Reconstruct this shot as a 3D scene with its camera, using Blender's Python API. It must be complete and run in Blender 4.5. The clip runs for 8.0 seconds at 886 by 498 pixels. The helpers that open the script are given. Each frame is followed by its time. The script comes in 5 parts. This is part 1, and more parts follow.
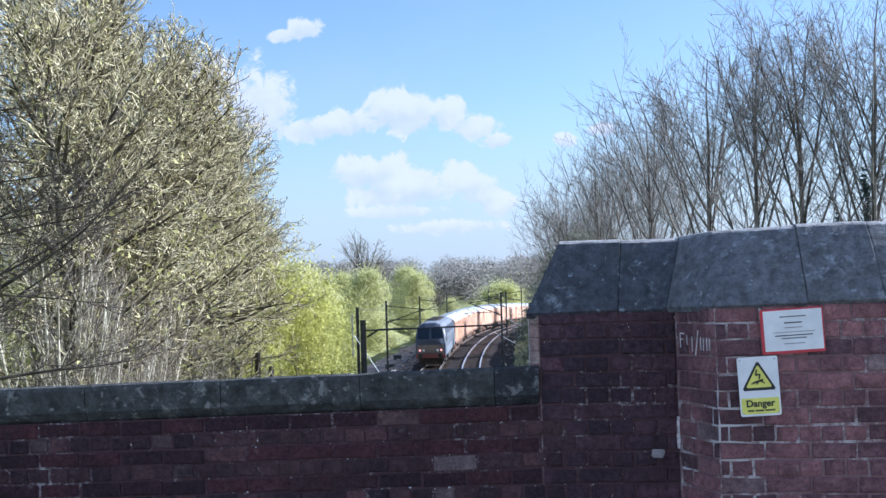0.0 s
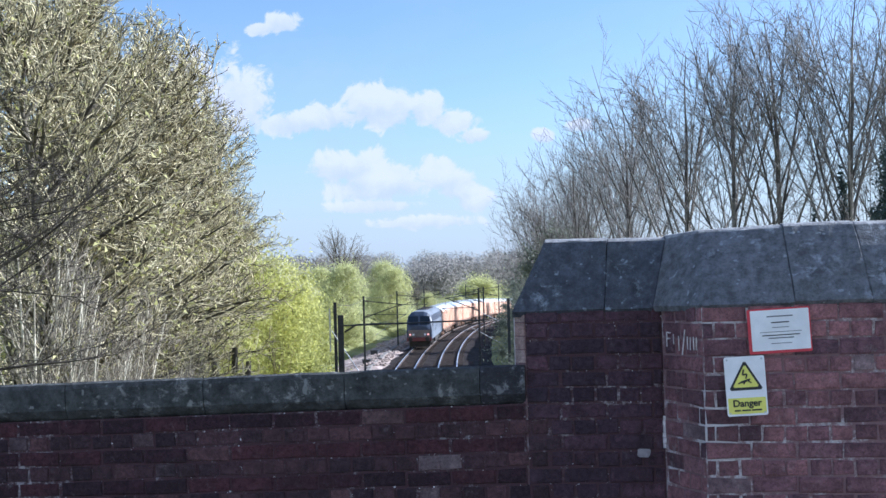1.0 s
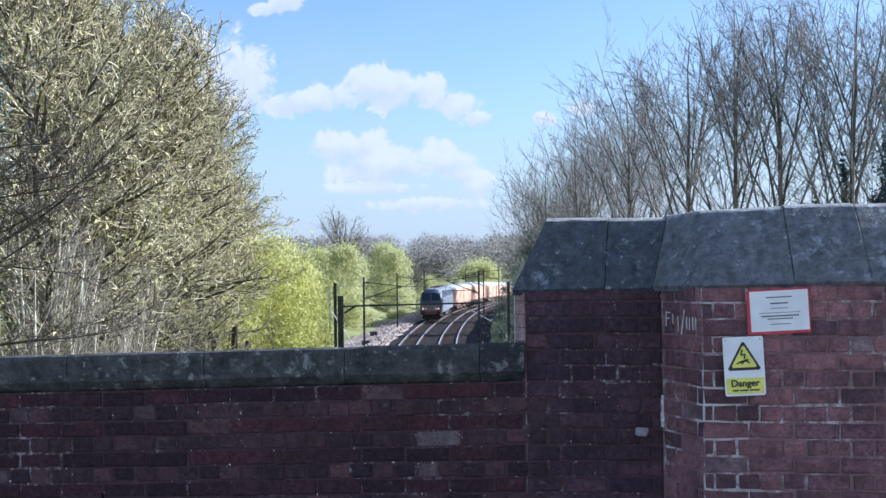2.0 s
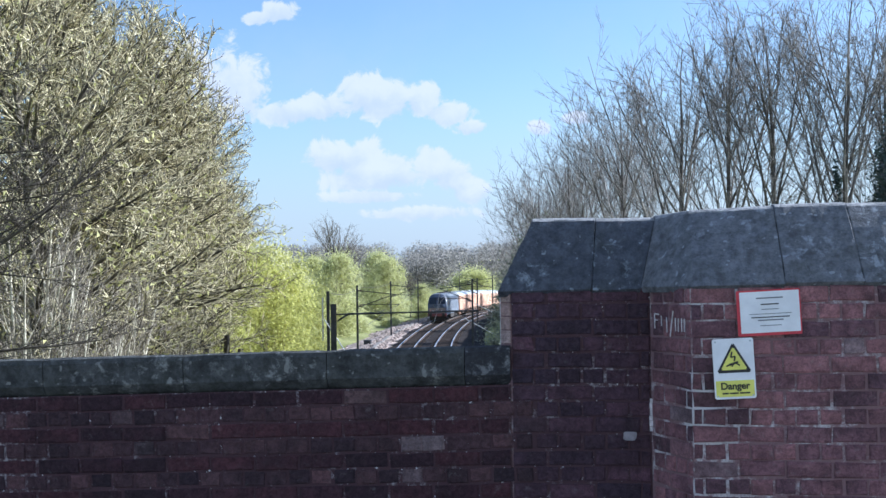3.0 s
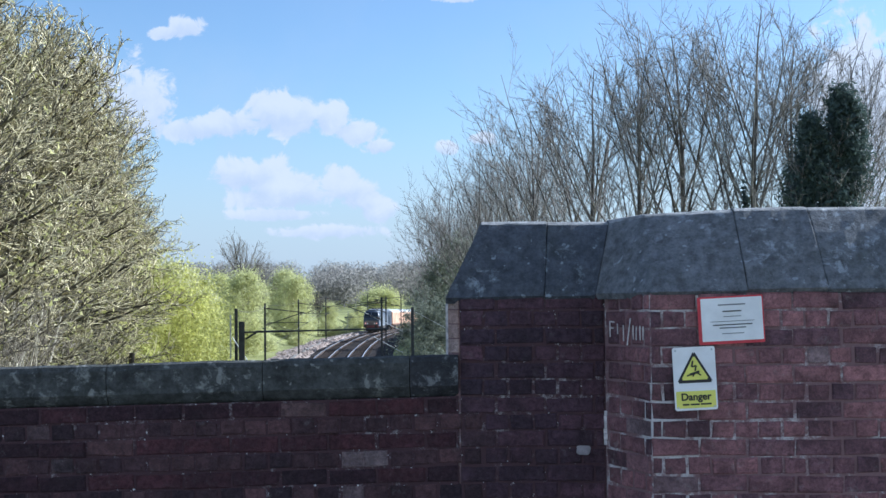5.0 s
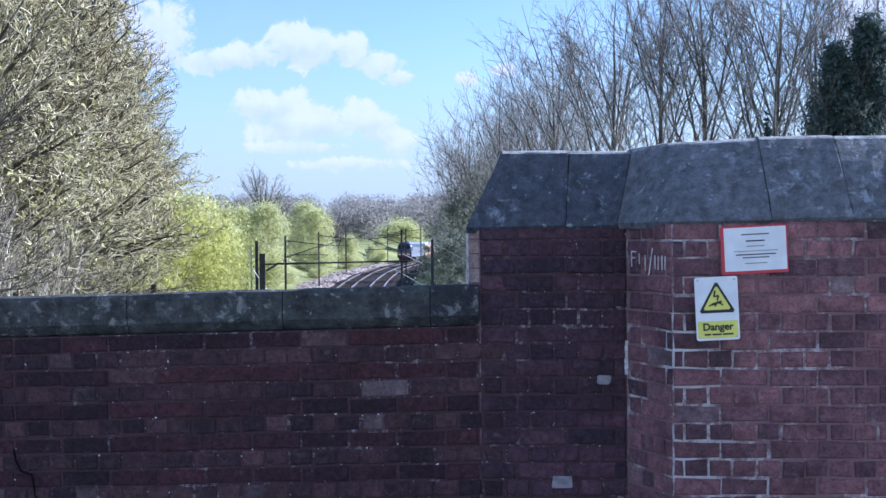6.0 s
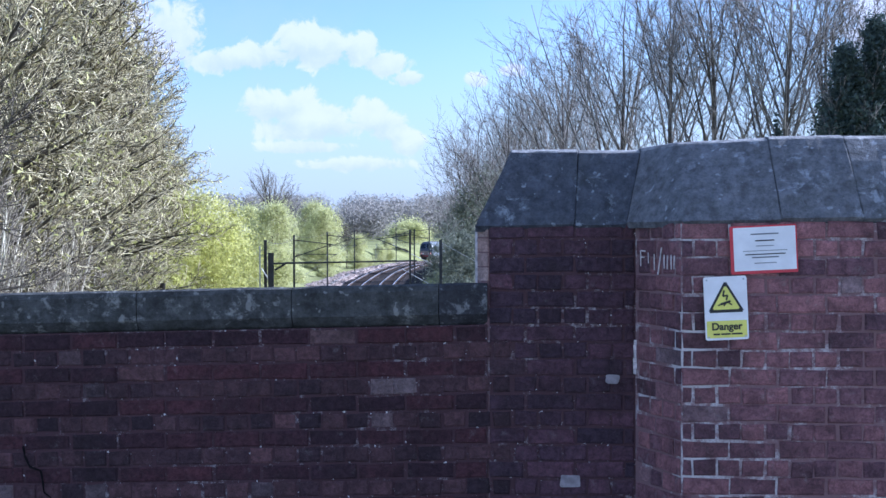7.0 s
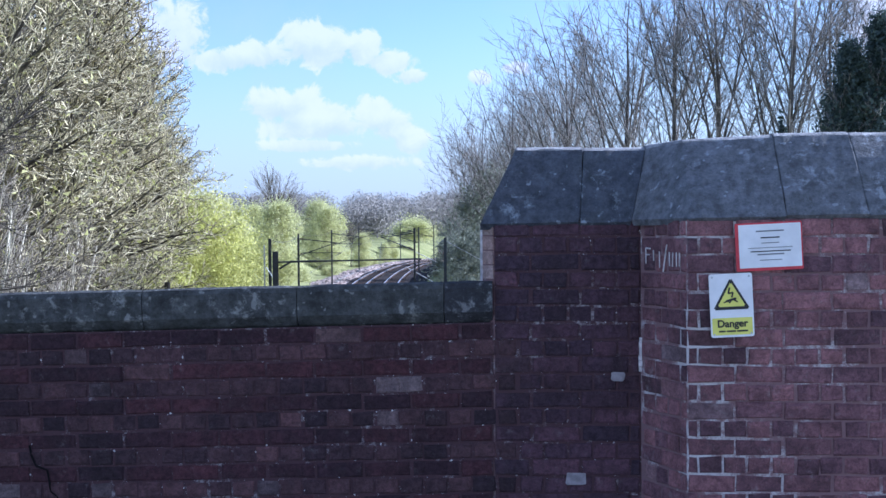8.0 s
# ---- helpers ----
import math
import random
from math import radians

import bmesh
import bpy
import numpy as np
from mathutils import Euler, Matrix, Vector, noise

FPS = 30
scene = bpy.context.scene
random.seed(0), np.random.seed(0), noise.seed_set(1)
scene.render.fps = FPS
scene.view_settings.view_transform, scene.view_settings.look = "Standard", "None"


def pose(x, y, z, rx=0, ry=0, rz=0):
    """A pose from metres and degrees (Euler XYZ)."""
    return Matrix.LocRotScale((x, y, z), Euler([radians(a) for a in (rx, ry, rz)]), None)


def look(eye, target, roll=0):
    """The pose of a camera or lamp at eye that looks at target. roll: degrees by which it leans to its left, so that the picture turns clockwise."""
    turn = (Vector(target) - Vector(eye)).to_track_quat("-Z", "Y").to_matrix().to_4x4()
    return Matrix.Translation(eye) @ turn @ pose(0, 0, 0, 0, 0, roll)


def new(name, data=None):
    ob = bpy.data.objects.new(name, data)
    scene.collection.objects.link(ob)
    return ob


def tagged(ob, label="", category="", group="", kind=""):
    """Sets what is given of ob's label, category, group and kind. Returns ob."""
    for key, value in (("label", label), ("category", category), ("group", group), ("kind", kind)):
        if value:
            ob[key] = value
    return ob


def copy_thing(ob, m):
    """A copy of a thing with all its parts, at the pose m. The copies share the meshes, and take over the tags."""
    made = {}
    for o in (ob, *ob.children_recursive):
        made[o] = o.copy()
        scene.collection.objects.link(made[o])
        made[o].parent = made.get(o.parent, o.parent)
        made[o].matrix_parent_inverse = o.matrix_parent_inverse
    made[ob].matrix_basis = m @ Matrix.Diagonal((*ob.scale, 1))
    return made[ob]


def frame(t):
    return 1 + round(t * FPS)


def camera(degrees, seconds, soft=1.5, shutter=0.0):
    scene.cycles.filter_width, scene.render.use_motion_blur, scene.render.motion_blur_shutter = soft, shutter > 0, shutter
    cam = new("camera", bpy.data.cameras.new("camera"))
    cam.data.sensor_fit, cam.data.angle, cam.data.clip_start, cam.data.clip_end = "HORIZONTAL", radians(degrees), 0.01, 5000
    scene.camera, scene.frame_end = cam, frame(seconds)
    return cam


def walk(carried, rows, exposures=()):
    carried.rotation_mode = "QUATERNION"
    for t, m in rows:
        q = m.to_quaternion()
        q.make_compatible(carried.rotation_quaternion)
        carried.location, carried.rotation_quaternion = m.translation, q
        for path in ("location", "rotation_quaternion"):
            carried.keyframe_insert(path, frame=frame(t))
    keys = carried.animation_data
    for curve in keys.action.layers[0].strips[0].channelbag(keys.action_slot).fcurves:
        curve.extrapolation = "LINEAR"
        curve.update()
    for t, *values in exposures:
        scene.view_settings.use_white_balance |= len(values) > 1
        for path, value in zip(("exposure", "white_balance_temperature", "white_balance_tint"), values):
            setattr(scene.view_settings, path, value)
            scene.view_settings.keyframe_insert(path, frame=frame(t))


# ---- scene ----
cam = camera(39.0, 8.0)
PATH = [
    (0, (0.474, -6.345, 1.753), (0.211, -4.363, 1.809), -1.7),
    (0.5, (0.445, -6.333, 1.758), (0.191, -4.35, 1.82), -1.8),
    (1, (0.426, -6.305, 1.77), (0.199, -4.319, 1.817), -1.5),
    (1.5, (0.428, -6.298, 1.762), (0.202, -4.311, 1.786), -1.2),
    (1.7, (0.423, -6.329, 1.758), (0.195, -4.342, 1.777), -1.0),
    (2.8, (0.445, -6.25, 1.696), (0.22, -4.263, 1.724), -0.4),
    (3, (0.458, -6.193, 1.704), (0.239, -4.205, 1.737), -0.8),
    (3.5, (0.379, -6.085, 1.665), (0.202, -4.094, 1.737), -0.3),
    (4, (0.377, -5.982, 1.655), (0.269, -3.989, 1.773), 0.1),
    (4.5, (0.329, -5.914, 1.651), (0.265, -3.918, 1.769), -0.2),
    (5, (0.245, -5.874, 1.639), (0.174, -3.876, 1.701), -0.5),
    (5.2, (0.234, -5.868, 1.625), (0.152, -3.87, 1.66), -0.5),
    (6.3, (0.242, -5.828, 1.623), (0.136, -3.832, 1.569), -0.4),
    (6.5, (0.237, -5.839, 1.62), (0.129, -3.842, 1.567), -0.3),
    (7, (0.238, -5.837, 1.616), (0.121, -3.841, 1.571), -0.2),
    (7.5, (0.239, -5.84, 1.616), (0.114, -3.844, 1.574), -0.2),
    (8, (0.235, -5.838, 1.616), (0.111, -3.843, 1.568), -0.4),
]
walk(cam, [(t, look(eye, target, roll)) for t, eye, target, roll in PATH],
     [(0, 1.05, 5150, 14), (1.5, 1.01, 5150, 14), (3.5, 1.02, 5150, 10), (4.5, 0.88, 5150, 8), (5.2, 0.91, 5150, 10), (6.3, 1.14, 4780, 20), (8, 1.14, 4780, 20)])

# ---- light ----
SUN_EL, SUN_AZ = 28.0, 68.0          # degrees; azimuth clockwise from +y
world = bpy.data.worlds.new("sky")
scene.world = world
world.use_nodes = True


class Nodes:
    """A short way to wire node trees."""

    def __init__(self, tree):
        self.tree = tree
        tree.nodes.clear()

    def add(self, kind, ins=(), operation="", blend="", smooth=False):
        n = self.tree.nodes.new(kind)
        if operation:
            n.operation = operation
        if blend:
            n.data_type, n.blend_type = "RGBA", blend
        if smooth:
            n.interpolation_type = "SMOOTHSTEP"
        for k, v in dict(ins).items():
            s = n.inputs[k]
            if isinstance(v, bpy.types.NodeSocket):
                self.tree.links.new(v, s)
            else:
                s.default_value = v
        return n

    def math(self, op, a, b=0.0, c=0.0):
        return self.add("ShaderNodeMath", {0: a, 1: b, 2: c}, operation=op).outputs[0]

    def mix(self, f, a, b, blend="MIX"):
        n = self.add("ShaderNodeMix", {0: f, 6: a, 7: b}, blend=blend)
        return n.outputs[2]

    def noise(self, vec, scale, detail=4.0, rough=0.55, dist=0.0):
        return self.add("ShaderNodeTexNoise", {"Vector": vec, "Scale": scale, "Detail": detail, "Roughness": rough, "Distortion": dist}).outputs[0]

    def ramp(self, f, *stops):
        n = self.add("ShaderNodeValToRGB", {0: f})
        e = n.color_ramp.elements
        while len(e) < len(stops):
            e.new(0.5)
        for el, (p, c) in zip(e, stops):
            el.position = p
            el.color = c if len(c) == 4 else (*c, 1)
        return n.outputs[0]

    def range(self, v, a, b, c=0.0, d=1.0, smooth=True):
        return self.add("ShaderNodeMapRange", {0: v, 1: a, 2: b, 3: c, 4: d}, smooth=smooth).outputs[0]


def build_sky():
    w = Nodes(world.node_tree)
    air = w.add("ShaderNodeTexSky")
    air.sky_type, air.sun_disc = "NISHITA", False
    air.sun_elevation, air.sun_rotation = radians(SUN_EL), radians(SUN_AZ)
    air.altitude, air.air_density, air.dust_density, air.ozone_density = 60, 1.0, 0.7, 1.5
    sky = air.outputs[0]
    geo = w.add("ShaderNodeTexCoord").outputs["Generated"]
    xyz = w.add("ShaderNodeSeparateXYZ", {0: geo}).outputs
    deep = w.math("MAXIMUM", xyz[1], 0.05)
    u, v = w.math("DIVIDE", xyz[0], deep), w.math("DIVIDE", xyz[2], deep)
    flat = w.add("ShaderNodeCombineXYZ", {0: u, 1: v}).outputs[0]
    # low, lumpy fair-weather cumulus: centre and half-size in the tangent plane
    puffs = [(-0.235, 0.130, 0.026, 0.011), (-0.206, 0.134, 0.026, 0.013), (-0.174, 0.146, 0.022, 0.018), (-0.156, 0.139, 0.026, 0.017), (-0.124, 0.138, 0.020, 0.014), (-0.104, 0.126, 0.020, 0.011), (-0.086, 0.114, 0.014, 0.007),
             (-0.202, 0.094, 0.024, 0.015), (-0.180, 0.091, 0.024, 0.017), (-0.152, 0.081, 0.022, 0.015), (-0.115, 0.085, 0.019, 0.014), (-0.101, 0.075, 0.019, 0.014), (-0.087, 0.063, 0.018, 0.011), (-0.165, 0.074, 0.045, 0.012),
             (-0.170, 0.060, 0.040, 0.006), (-0.130, 0.046, 0.050, 0.007), (-0.0325, 0.112, 0.010, 0.007), (-0.002, 0.119, 0.011, 0.007), (-0.285, 0.150, 0.035, 0.030), (-0.33, 0.17, 0.05, 0.03),
             (-0.243, 0.213, 0.016, 0.009), (-0.262, 0.209, 0.011, 0.006), (-0.075, 0.248, 0.035, 0.012), (-0.035, 0.240, 0.022, 0.009), (-0.018, 0.234, 0.012, 0.006), (0.285, 0.235, 0.010, 0.012), (0.30, 0.13, 0.05, 0.09)]
    wob = w.noise(flat, 52.0, 7.0, 0.62, 0.4)
    wob2 = w.noise(flat, 17.0, 4.0, 0.55)
    total = None
    lift = None
    for cx, cy, rx, ry in puffs:
        dx = w.math("MULTIPLY", w.math("SUBTRACT", u, cx), 1 / rx)
        dy = w.math("MULTIPLY", w.math("SUBTRACT", v, cy), 1 / ry)
        r = w.math("SQRT", w.math("ADD", w.math("MULTIPLY", dx, dx), w.math("MULTIPLY", dy, dy)))
        a = w.math("SUBTRACT", 1.0, r)
        total = a if total is None else w.math("SMOOTH_MAX", total, a, 0.25)
        part_lift = w.math("MULTIPLY", w.range(a, -0.3, 0.4), dy)
        lift = part_lift if lift is None else w.math("ADD", lift, part_lift)
    body = w.math("ADD", total, w.math("ADD", w.math("MULTIPLY", w.math("SUBTRACT", wob, 0.5), 2.1), w.math("MULTIPLY", w.math("SUBTRACT", wob2, 0.5), 0.7)))
    cover = w.math("MULTIPLY", w.range(body, -0.06, 0.30), 0.9)
    veil = w.math("MULTIPLY", w.range(w.noise(flat, 5.0, 5.0, 0.6), 0.42, 0.75), w.range(v, 0.34, 0.02, 0.05, 0.55))
    shade = w.range(w.math("ADD", w.math("MULTIPLY", lift, 0.45), w.math("MULTIPLY", wob, 1.4)), 0.15, 1.1)
    cloud = w.mix(shade, (4.3, 4.5, 4.9, 1), (5.5, 5.35, 5.3, 1))
    haze = w.range(v, 0.17, 0.0, 0.0, 0.75)
    col = w.mix(w.math("MAXIMUM", veil, haze), sky, (3.7, 4.2, 4.7, 1))
    col = w.mix(cover, col, cloud)
    # similar cumulus added over the unseen rest of the sky, as fill for the walls
    bank = w.math("MULTIPLY", w.range(w.noise(geo, 2.6, 6.0, 0.6, 0.2), 0.47, 0.60), w.range(xyz[2], 0.0, 0.12))
    rest = w.mix(w.math("MULTIPLY", bank, 0.9), sky, (5.0, 4.9, 4.9, 1))
    col = w.mix(w.range(xyz[1], 0.05, 0.3), rest, col)
    bg = w.add("ShaderNodeBackground", {"Color": col, "Strength": SKY})
    w.tree.links.new(bg.outputs[0], w.add("ShaderNodeOutputWorld").inputs[0])


SKY = 0.083
build_sky()
sun = new("sun", bpy.data.lights.new("sun", "SUN"))
sun.data.energy, sun.data.angle, sun.data.color = 5.0, radians(0.6), (1.0, 0.93, 0.82)
sd = Vector((math.cos(radians(SUN_EL)) * math.sin(radians(SUN_AZ)), math.cos(radians(SUN_EL)) * math.cos(radians(SUN_AZ)), math.sin(radians(SUN_EL))))
sun.matrix_world = look(sd * 50, (0, 0, 0))


# ---- materials ----
def material(name, build):
    m = bpy.data.materials.new(name)
    m.use_nodes = True
    k = Nodes(m.node_tree)
    k.bsdf = k.add("ShaderNodeBsdfPrincipled")
    k.obj = k.add("ShaderNodeTexCoord").outputs["Object"]
    k.pos = k.add("ShaderNodeNewGeometry").outputs["Position"]
    k.rnd = k.add("ShaderNodeObjectInfo").outputs["Random"]
    k.isle = k.add("ShaderNodeNewGeometry").outputs["Random Per Island"]
    out = k.bsdf
    res = build(k)
    if res is not None:
        out = res
    k.tree.links.new(out.outputs[0], k.add("ShaderNodeOutputMaterial").inputs[0])
    return m


def setk(k, **v):
    names = dict(col="Base Color", rough="Roughness", metal="Metallic", spec="Specular IOR Level", normal="Normal")
    for a, b in v.items():
        s = k.bsdf.inputs[names[a]]
        if isinstance(b, bpy.types.NodeSocket):
            k.tree.links.new(b, s)
        else:
            s.default_value = b


def bump(k, h, strength=0.4, dist=0.01):
    return k.add("ShaderNodeBump", {"Height": h, "Strength": strength, "Distance": dist}).outputs[0]


def plain(name, col, rough=0.6, metal=0.0, var=0.25, scale=3.0, bumpy=0.0, spec=0.5):
    def b(k):
        n = k.noise(k.pos, scale, 5)
        f = k.noise(k.pos, scale * 11, 3)
        c = k.mix(k.range(n, 0.3, 0.7), (*[x * (1 - var) for x in col], 1), (*[min(1, x * (1 + var)) for x in col], 1))
        c = k.mix(k.math("MULTIPLY", k.range(f, 0.5, 0.8), var), c, (*[x * 0.5 for x in col], 1))
        setk(k, col=c, rough=k.range(f, 0.2, 0.8, max(0, rough - 0.1), min(1, rough + 0.1)), metal=metal, spec=spec)
        if bumpy:
            setk(k, normal=bump(k, f, bumpy))
    return material(name, b)


def brick_mat(name, base, dark, pale, bloomy=0.35, odd=0.965):
    def b(k):
        tone = k.mix(k.range(k.rnd, 0, 1, 0, 1, False), (*dark, 1), (*base, 1))
        r2 = k.math("FRACT", k.math("MULTIPLY", k.rnd, 17.31))
        tone = k.mix(k.range(r2, odd, 0.998), tone, (*pale, 1))
        soot = k.range(k.math("ADD", k.math("MULTIPLY", k.noise(k.pos, 3.1, 6, 0.65), 0.6), k.math("MULTIPLY", k.noise(k.pos, 17, 5, 0.7), 0.4)), 0.42, 0.64)
        tone = k.mix(k.math("MULTIPLY", soot, 0.72), tone, (0.035, 0.026, 0.028, 1))
        damp = k.range(k.noise(k.pos, 0.9, 5, 0.6), 0.40, 0.66)
        tone = k.mix(k.math("MULTIPLY", damp, 0.42), tone, (*[x * 0.4 for x in dark], 1))
        pit = k.noise(k.pos, 34, 6, 0.75, 0.3)
        tone = k.mix(1.0, tone, k.mix(k.range(pit, 0.3, 0.72), (0.55, 0.55, 0.57, 1), (1.55, 1.5, 1.5, 1)), "MULTIPLY")
        grit = k.noise(k.pos, 120, 4, 0.7)
        tone = k.mix(k.math("MULTIPLY", k.range(grit, 0.5, 0.8), 0.45), tone, (0.05, 0.03, 0.03, 1))
        bloom = k.math("MULTIPLY", k.range(k.noise(k.pos, 14, 6, 0.75), 0.56, 0.80), bloomy)
        tone = k.mix(bloom, tone, (0.42, 0.38, 0.36, 1))
        setk(k, col=tone, rough=0.88, spec=0.25, normal=bump(k, k.math("ADD", grit, k.math("MULTIPLY", pit, 2.0)), 0.9, 0.009))
    return material(name, b)


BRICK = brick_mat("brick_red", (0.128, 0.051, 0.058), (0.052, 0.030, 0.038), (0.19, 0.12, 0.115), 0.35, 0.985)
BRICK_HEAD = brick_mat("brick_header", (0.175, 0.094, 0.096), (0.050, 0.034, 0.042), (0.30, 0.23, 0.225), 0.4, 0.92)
# recess bricks: soot and the recess's own shade are both in this colour
BRICK_SOOT_SHADE = brick_mat("brick_soot_shade", (0.168, 0.088, 0.110), (0.066, 0.047, 0.064), (0.17, 0.095, 0.09))
# pier bricks: veiling glare is partly put into the lighter base colour
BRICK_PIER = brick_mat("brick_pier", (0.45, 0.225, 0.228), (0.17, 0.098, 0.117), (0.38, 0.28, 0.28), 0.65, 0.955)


def mortar_b(k):
    n = k.math("ADD", k.math("MULTIPLY", k.noise(k.pos, 24, 5, 0.8), 0.6), k.math("MULTIPLY", k.noise(k.pos, 2.2, 3, 0.6), 0.4))
    f = k.noise(k.pos, 90, 4, 0.7)
    c = k.mix(k.range(n, 0.53, 0.66), (0.088, 0.050, 0.056, 1), (0.40, 0.36, 0.36, 1))
    c = k.mix(k.math("MULTIPLY", k.range(f, 0.45, 0.75), 0.4), c, (0.06, 0.05, 0.05, 1))
    # crumbs of bare lime
    c = k.mix(k.range(k.noise(k.pos, 55, 3, 0.6), 0.66, 0.72), c, (0.70, 0.67, 0.66, 1))
    setk(k, col=c, rough=0.95, spec=0.15, normal=bump(k, f, 0.8, 0.006))


MORTAR = material("mortar_weathered", mortar_b)


def mortar_pier_b(k):
    n = k.math("ADD", k.math("MULTIPLY", k.noise(k.pos, 18, 6, 0.8), 0.5), k.math("MULTIPLY", k.noise(k.pos, 3.4, 3, 0.6), 0.5))
    f = k.noise(k.pos, 80, 4, 0.7)
    x = k.add("ShaderNodeSeparateXYZ", {0: k.pos}).outputs[0]
    quoin = k.math("MULTIPLY", k.range(x, 0.90, 0.99), k.range(x, 1.55, 1.15))
    c = k.mix(k.range(k.math("ADD", n, k.math("MULTIPLY", k.math("SUBTRACT", quoin, 0.5), 0.06)), 0.475, 0.60), (0.24, 0.150, 0.153, 1), (0.62, 0.58, 0.57, 1))
    c = k.mix(k.math("MULTIPLY", k.range(f, 0.5, 0.75), 0.35), c, (0.12, 0.09, 0.09, 1))
    setk(k, col=c, rough=0.95, spec=0.15, normal=bump(k, f, 0.8, 0.006))


MORTAR_PIER = material("mortar_pale", mortar_pier_b)


def stone_b(base, lichen, amount, fine=1.0, mottle=1.0):
    def b(k):
        n = k.noise(k.pos, 5 * fine, 6, 0.7)
        f = k.noise(k.pos, 60, 5, 0.7)
        m2 = k.noise(k.pos, 19, 5, 0.7)
        c = k.mix(k.range(k.math("ADD", k.math("MULTIPLY", n, 0.55), k.math("MULTIPLY", m2, 0.45)), 0.34, 0.66), (*[x * (1 - 0.45 * mottle) for x in base], 1), (*[x * (1 + 0.4 * mottle) for x in base], 1))
        c = k.mix(k.math("MULTIPLY", k.range(f, 0.45, 0.75), 0.55), c, (*[x * 0.35 for x in base], 1))
        moss = k.math("MULTIPLY", k.range(k.noise(k.pos, 2.3, 5, 0.7), 0.5, 0.7), 0.4)
        c = k.mix(moss, c, (0.055, 0.060, 0.045, 1))
        patch = k.noise(k.pos, 13, 7, 0.75, 0.3)
        where = k.noise(k.pos, 1.9, 3, 0.5)
        c = k.mix(k.math("MULTIPLY", k.math("MULTIPLY", k.range(patch, 0.52, 0.66), k.range(where, 0.42, 0.58)), amount), c, (*lichen, 1))
        dots = k.noise(k.pos, 26, 2, 0.4)
        c = k.mix(k.math("MULTIPLY", k.range(dots, 0.67, 0.72), amount * 0.8), c, (*lichen, 1))
        setk(k, col=c, rough=0.9, spec=0.3, normal=bump(k, k.math("ADD", f, k.math("MULTIPLY", n, 1.5)), 0.8, 0.012))
    return b


STONE = material("coping_stone", stone_b((0.080, 0.082, 0.078), (0.34, 0.34, 0.31), 0.75, 1.8, 1.25))
# a darker stone colour for the coping's end block
STONE_DARK = material("coping_stone_dark", stone_b((0.052, 0.052, 0.056), (0.30, 0.30, 0.29), 0.7))
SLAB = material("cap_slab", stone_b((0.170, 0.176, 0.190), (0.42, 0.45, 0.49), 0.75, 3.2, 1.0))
# darker, bluer stone for the first two slabs
SLAB_DARK = material("cap_slab_dark", stone_b((0.090, 0.098, 0.118), (0.36, 0.40, 0.44), 0.8, 2.4, 1.0))
# ridge and arris: pale lichen, with the sunlit rim put into the colour
SLAB_LIT_EDGE = material("cap_lit_edge", stone_b((0.30, 0.30, 0.30), (0.62, 0.62, 0.60), 0.5, 2.6))
RAIL_TOP = plain("rail_polished", (0.80, 0.80, 0.81), 0.42, 0.9, 0.06, 2.0)
RAIL_SIDE = plain("rail_rusty", (0.07, 0.045, 0.032), 0.85, 0.0, 0.3, 4.0)
SLEEPER = plain("sleeper_concrete", (0.085, 0.066, 0.055), 0.9, 0.0, 0.3, 2.0, 0.0, 0.12)
BALLAST = plain("ballast_stone", (0.032, 0.026, 0.024), 0.95, 0.0, 0.6, 1.3, 0.8, 0.08)
CESS = plain("slope_stone", (0.38, 0.31, 0.27), 0.95, 0.0, 0.5, 0.9, 0.8, 0.1)
STEEL = plain("mast_steel", (0.055, 0.06, 0.065), 0.6, 0.3, 0.3, 2.0)
GALV = plain("galvanised_wire", (0.52, 0.54, 0.55), 0.45, 0.3, 0.15, 3.0)
COPPER = plain("contact_wire", (0.10, 0.085, 0.07), 0.5, 0.6, 0.2, 3.0)
CERAMIC = plain("insulator_brown", (0.10, 0.05, 0.035), 0.3)
WHITE = plain("sign_white", (0.90, 0.90, 0.90), 0.4, 0.0, 0.06, 12)
RED = plain("sign_red", (0.62, 0.055, 0.075), 0.45, 0.0, 0.12, 12)
YELLOW = plain("sign_yellow", (0.83, 0.80, 0.16), 0.45, 0.0, 0.08, 12)
INK = plain("sign_ink", (0.025, 0.025, 0.028), 0.5, 0.0, 0.1, 20)
GREYINK = plain("print_grey", (0.18, 0.18, 0.19), 0.6, 0.0, 0.1, 20)
CHALK = plain("chalk_paint", (0.62, 0.57, 0.56), 0.9, 0.0, 0.3, 40)


def ground_b(k):
    n = k.noise(k.pos, 0.12, 6, 0.6)
    f = k.noise(k.pos, 1.7, 6, 0.7)
    c = k.mix(k.range(n, 0.35, 0.65), (0.15, 0.17, 0.05, 1), (0.30, 0.31, 0.12, 1))
    c = k.mix(k.math("MULTIPLY", k.range(f, 0.45, 0.7), 0.55), c, (0.20, 0.17, 0.10, 1))
    setk(k, col=c, rough=0.95, spec=0.2, normal=bump(k, f, 0.8, 0.15))


GROUND = material("ground_grass", ground_b)
# unseen deck: asphalt and paving lightened to bounce sun onto the walls
ASPHALT = plain("asphalt", (0.09, 0.088, 0.085), 0.92, 0.0, 0.25, 3.0, 0.5)
PAVING = plain("paving", (0.34, 0.33, 0.31), 0.9, 0.0, 0.2, 3.0, 0.3)


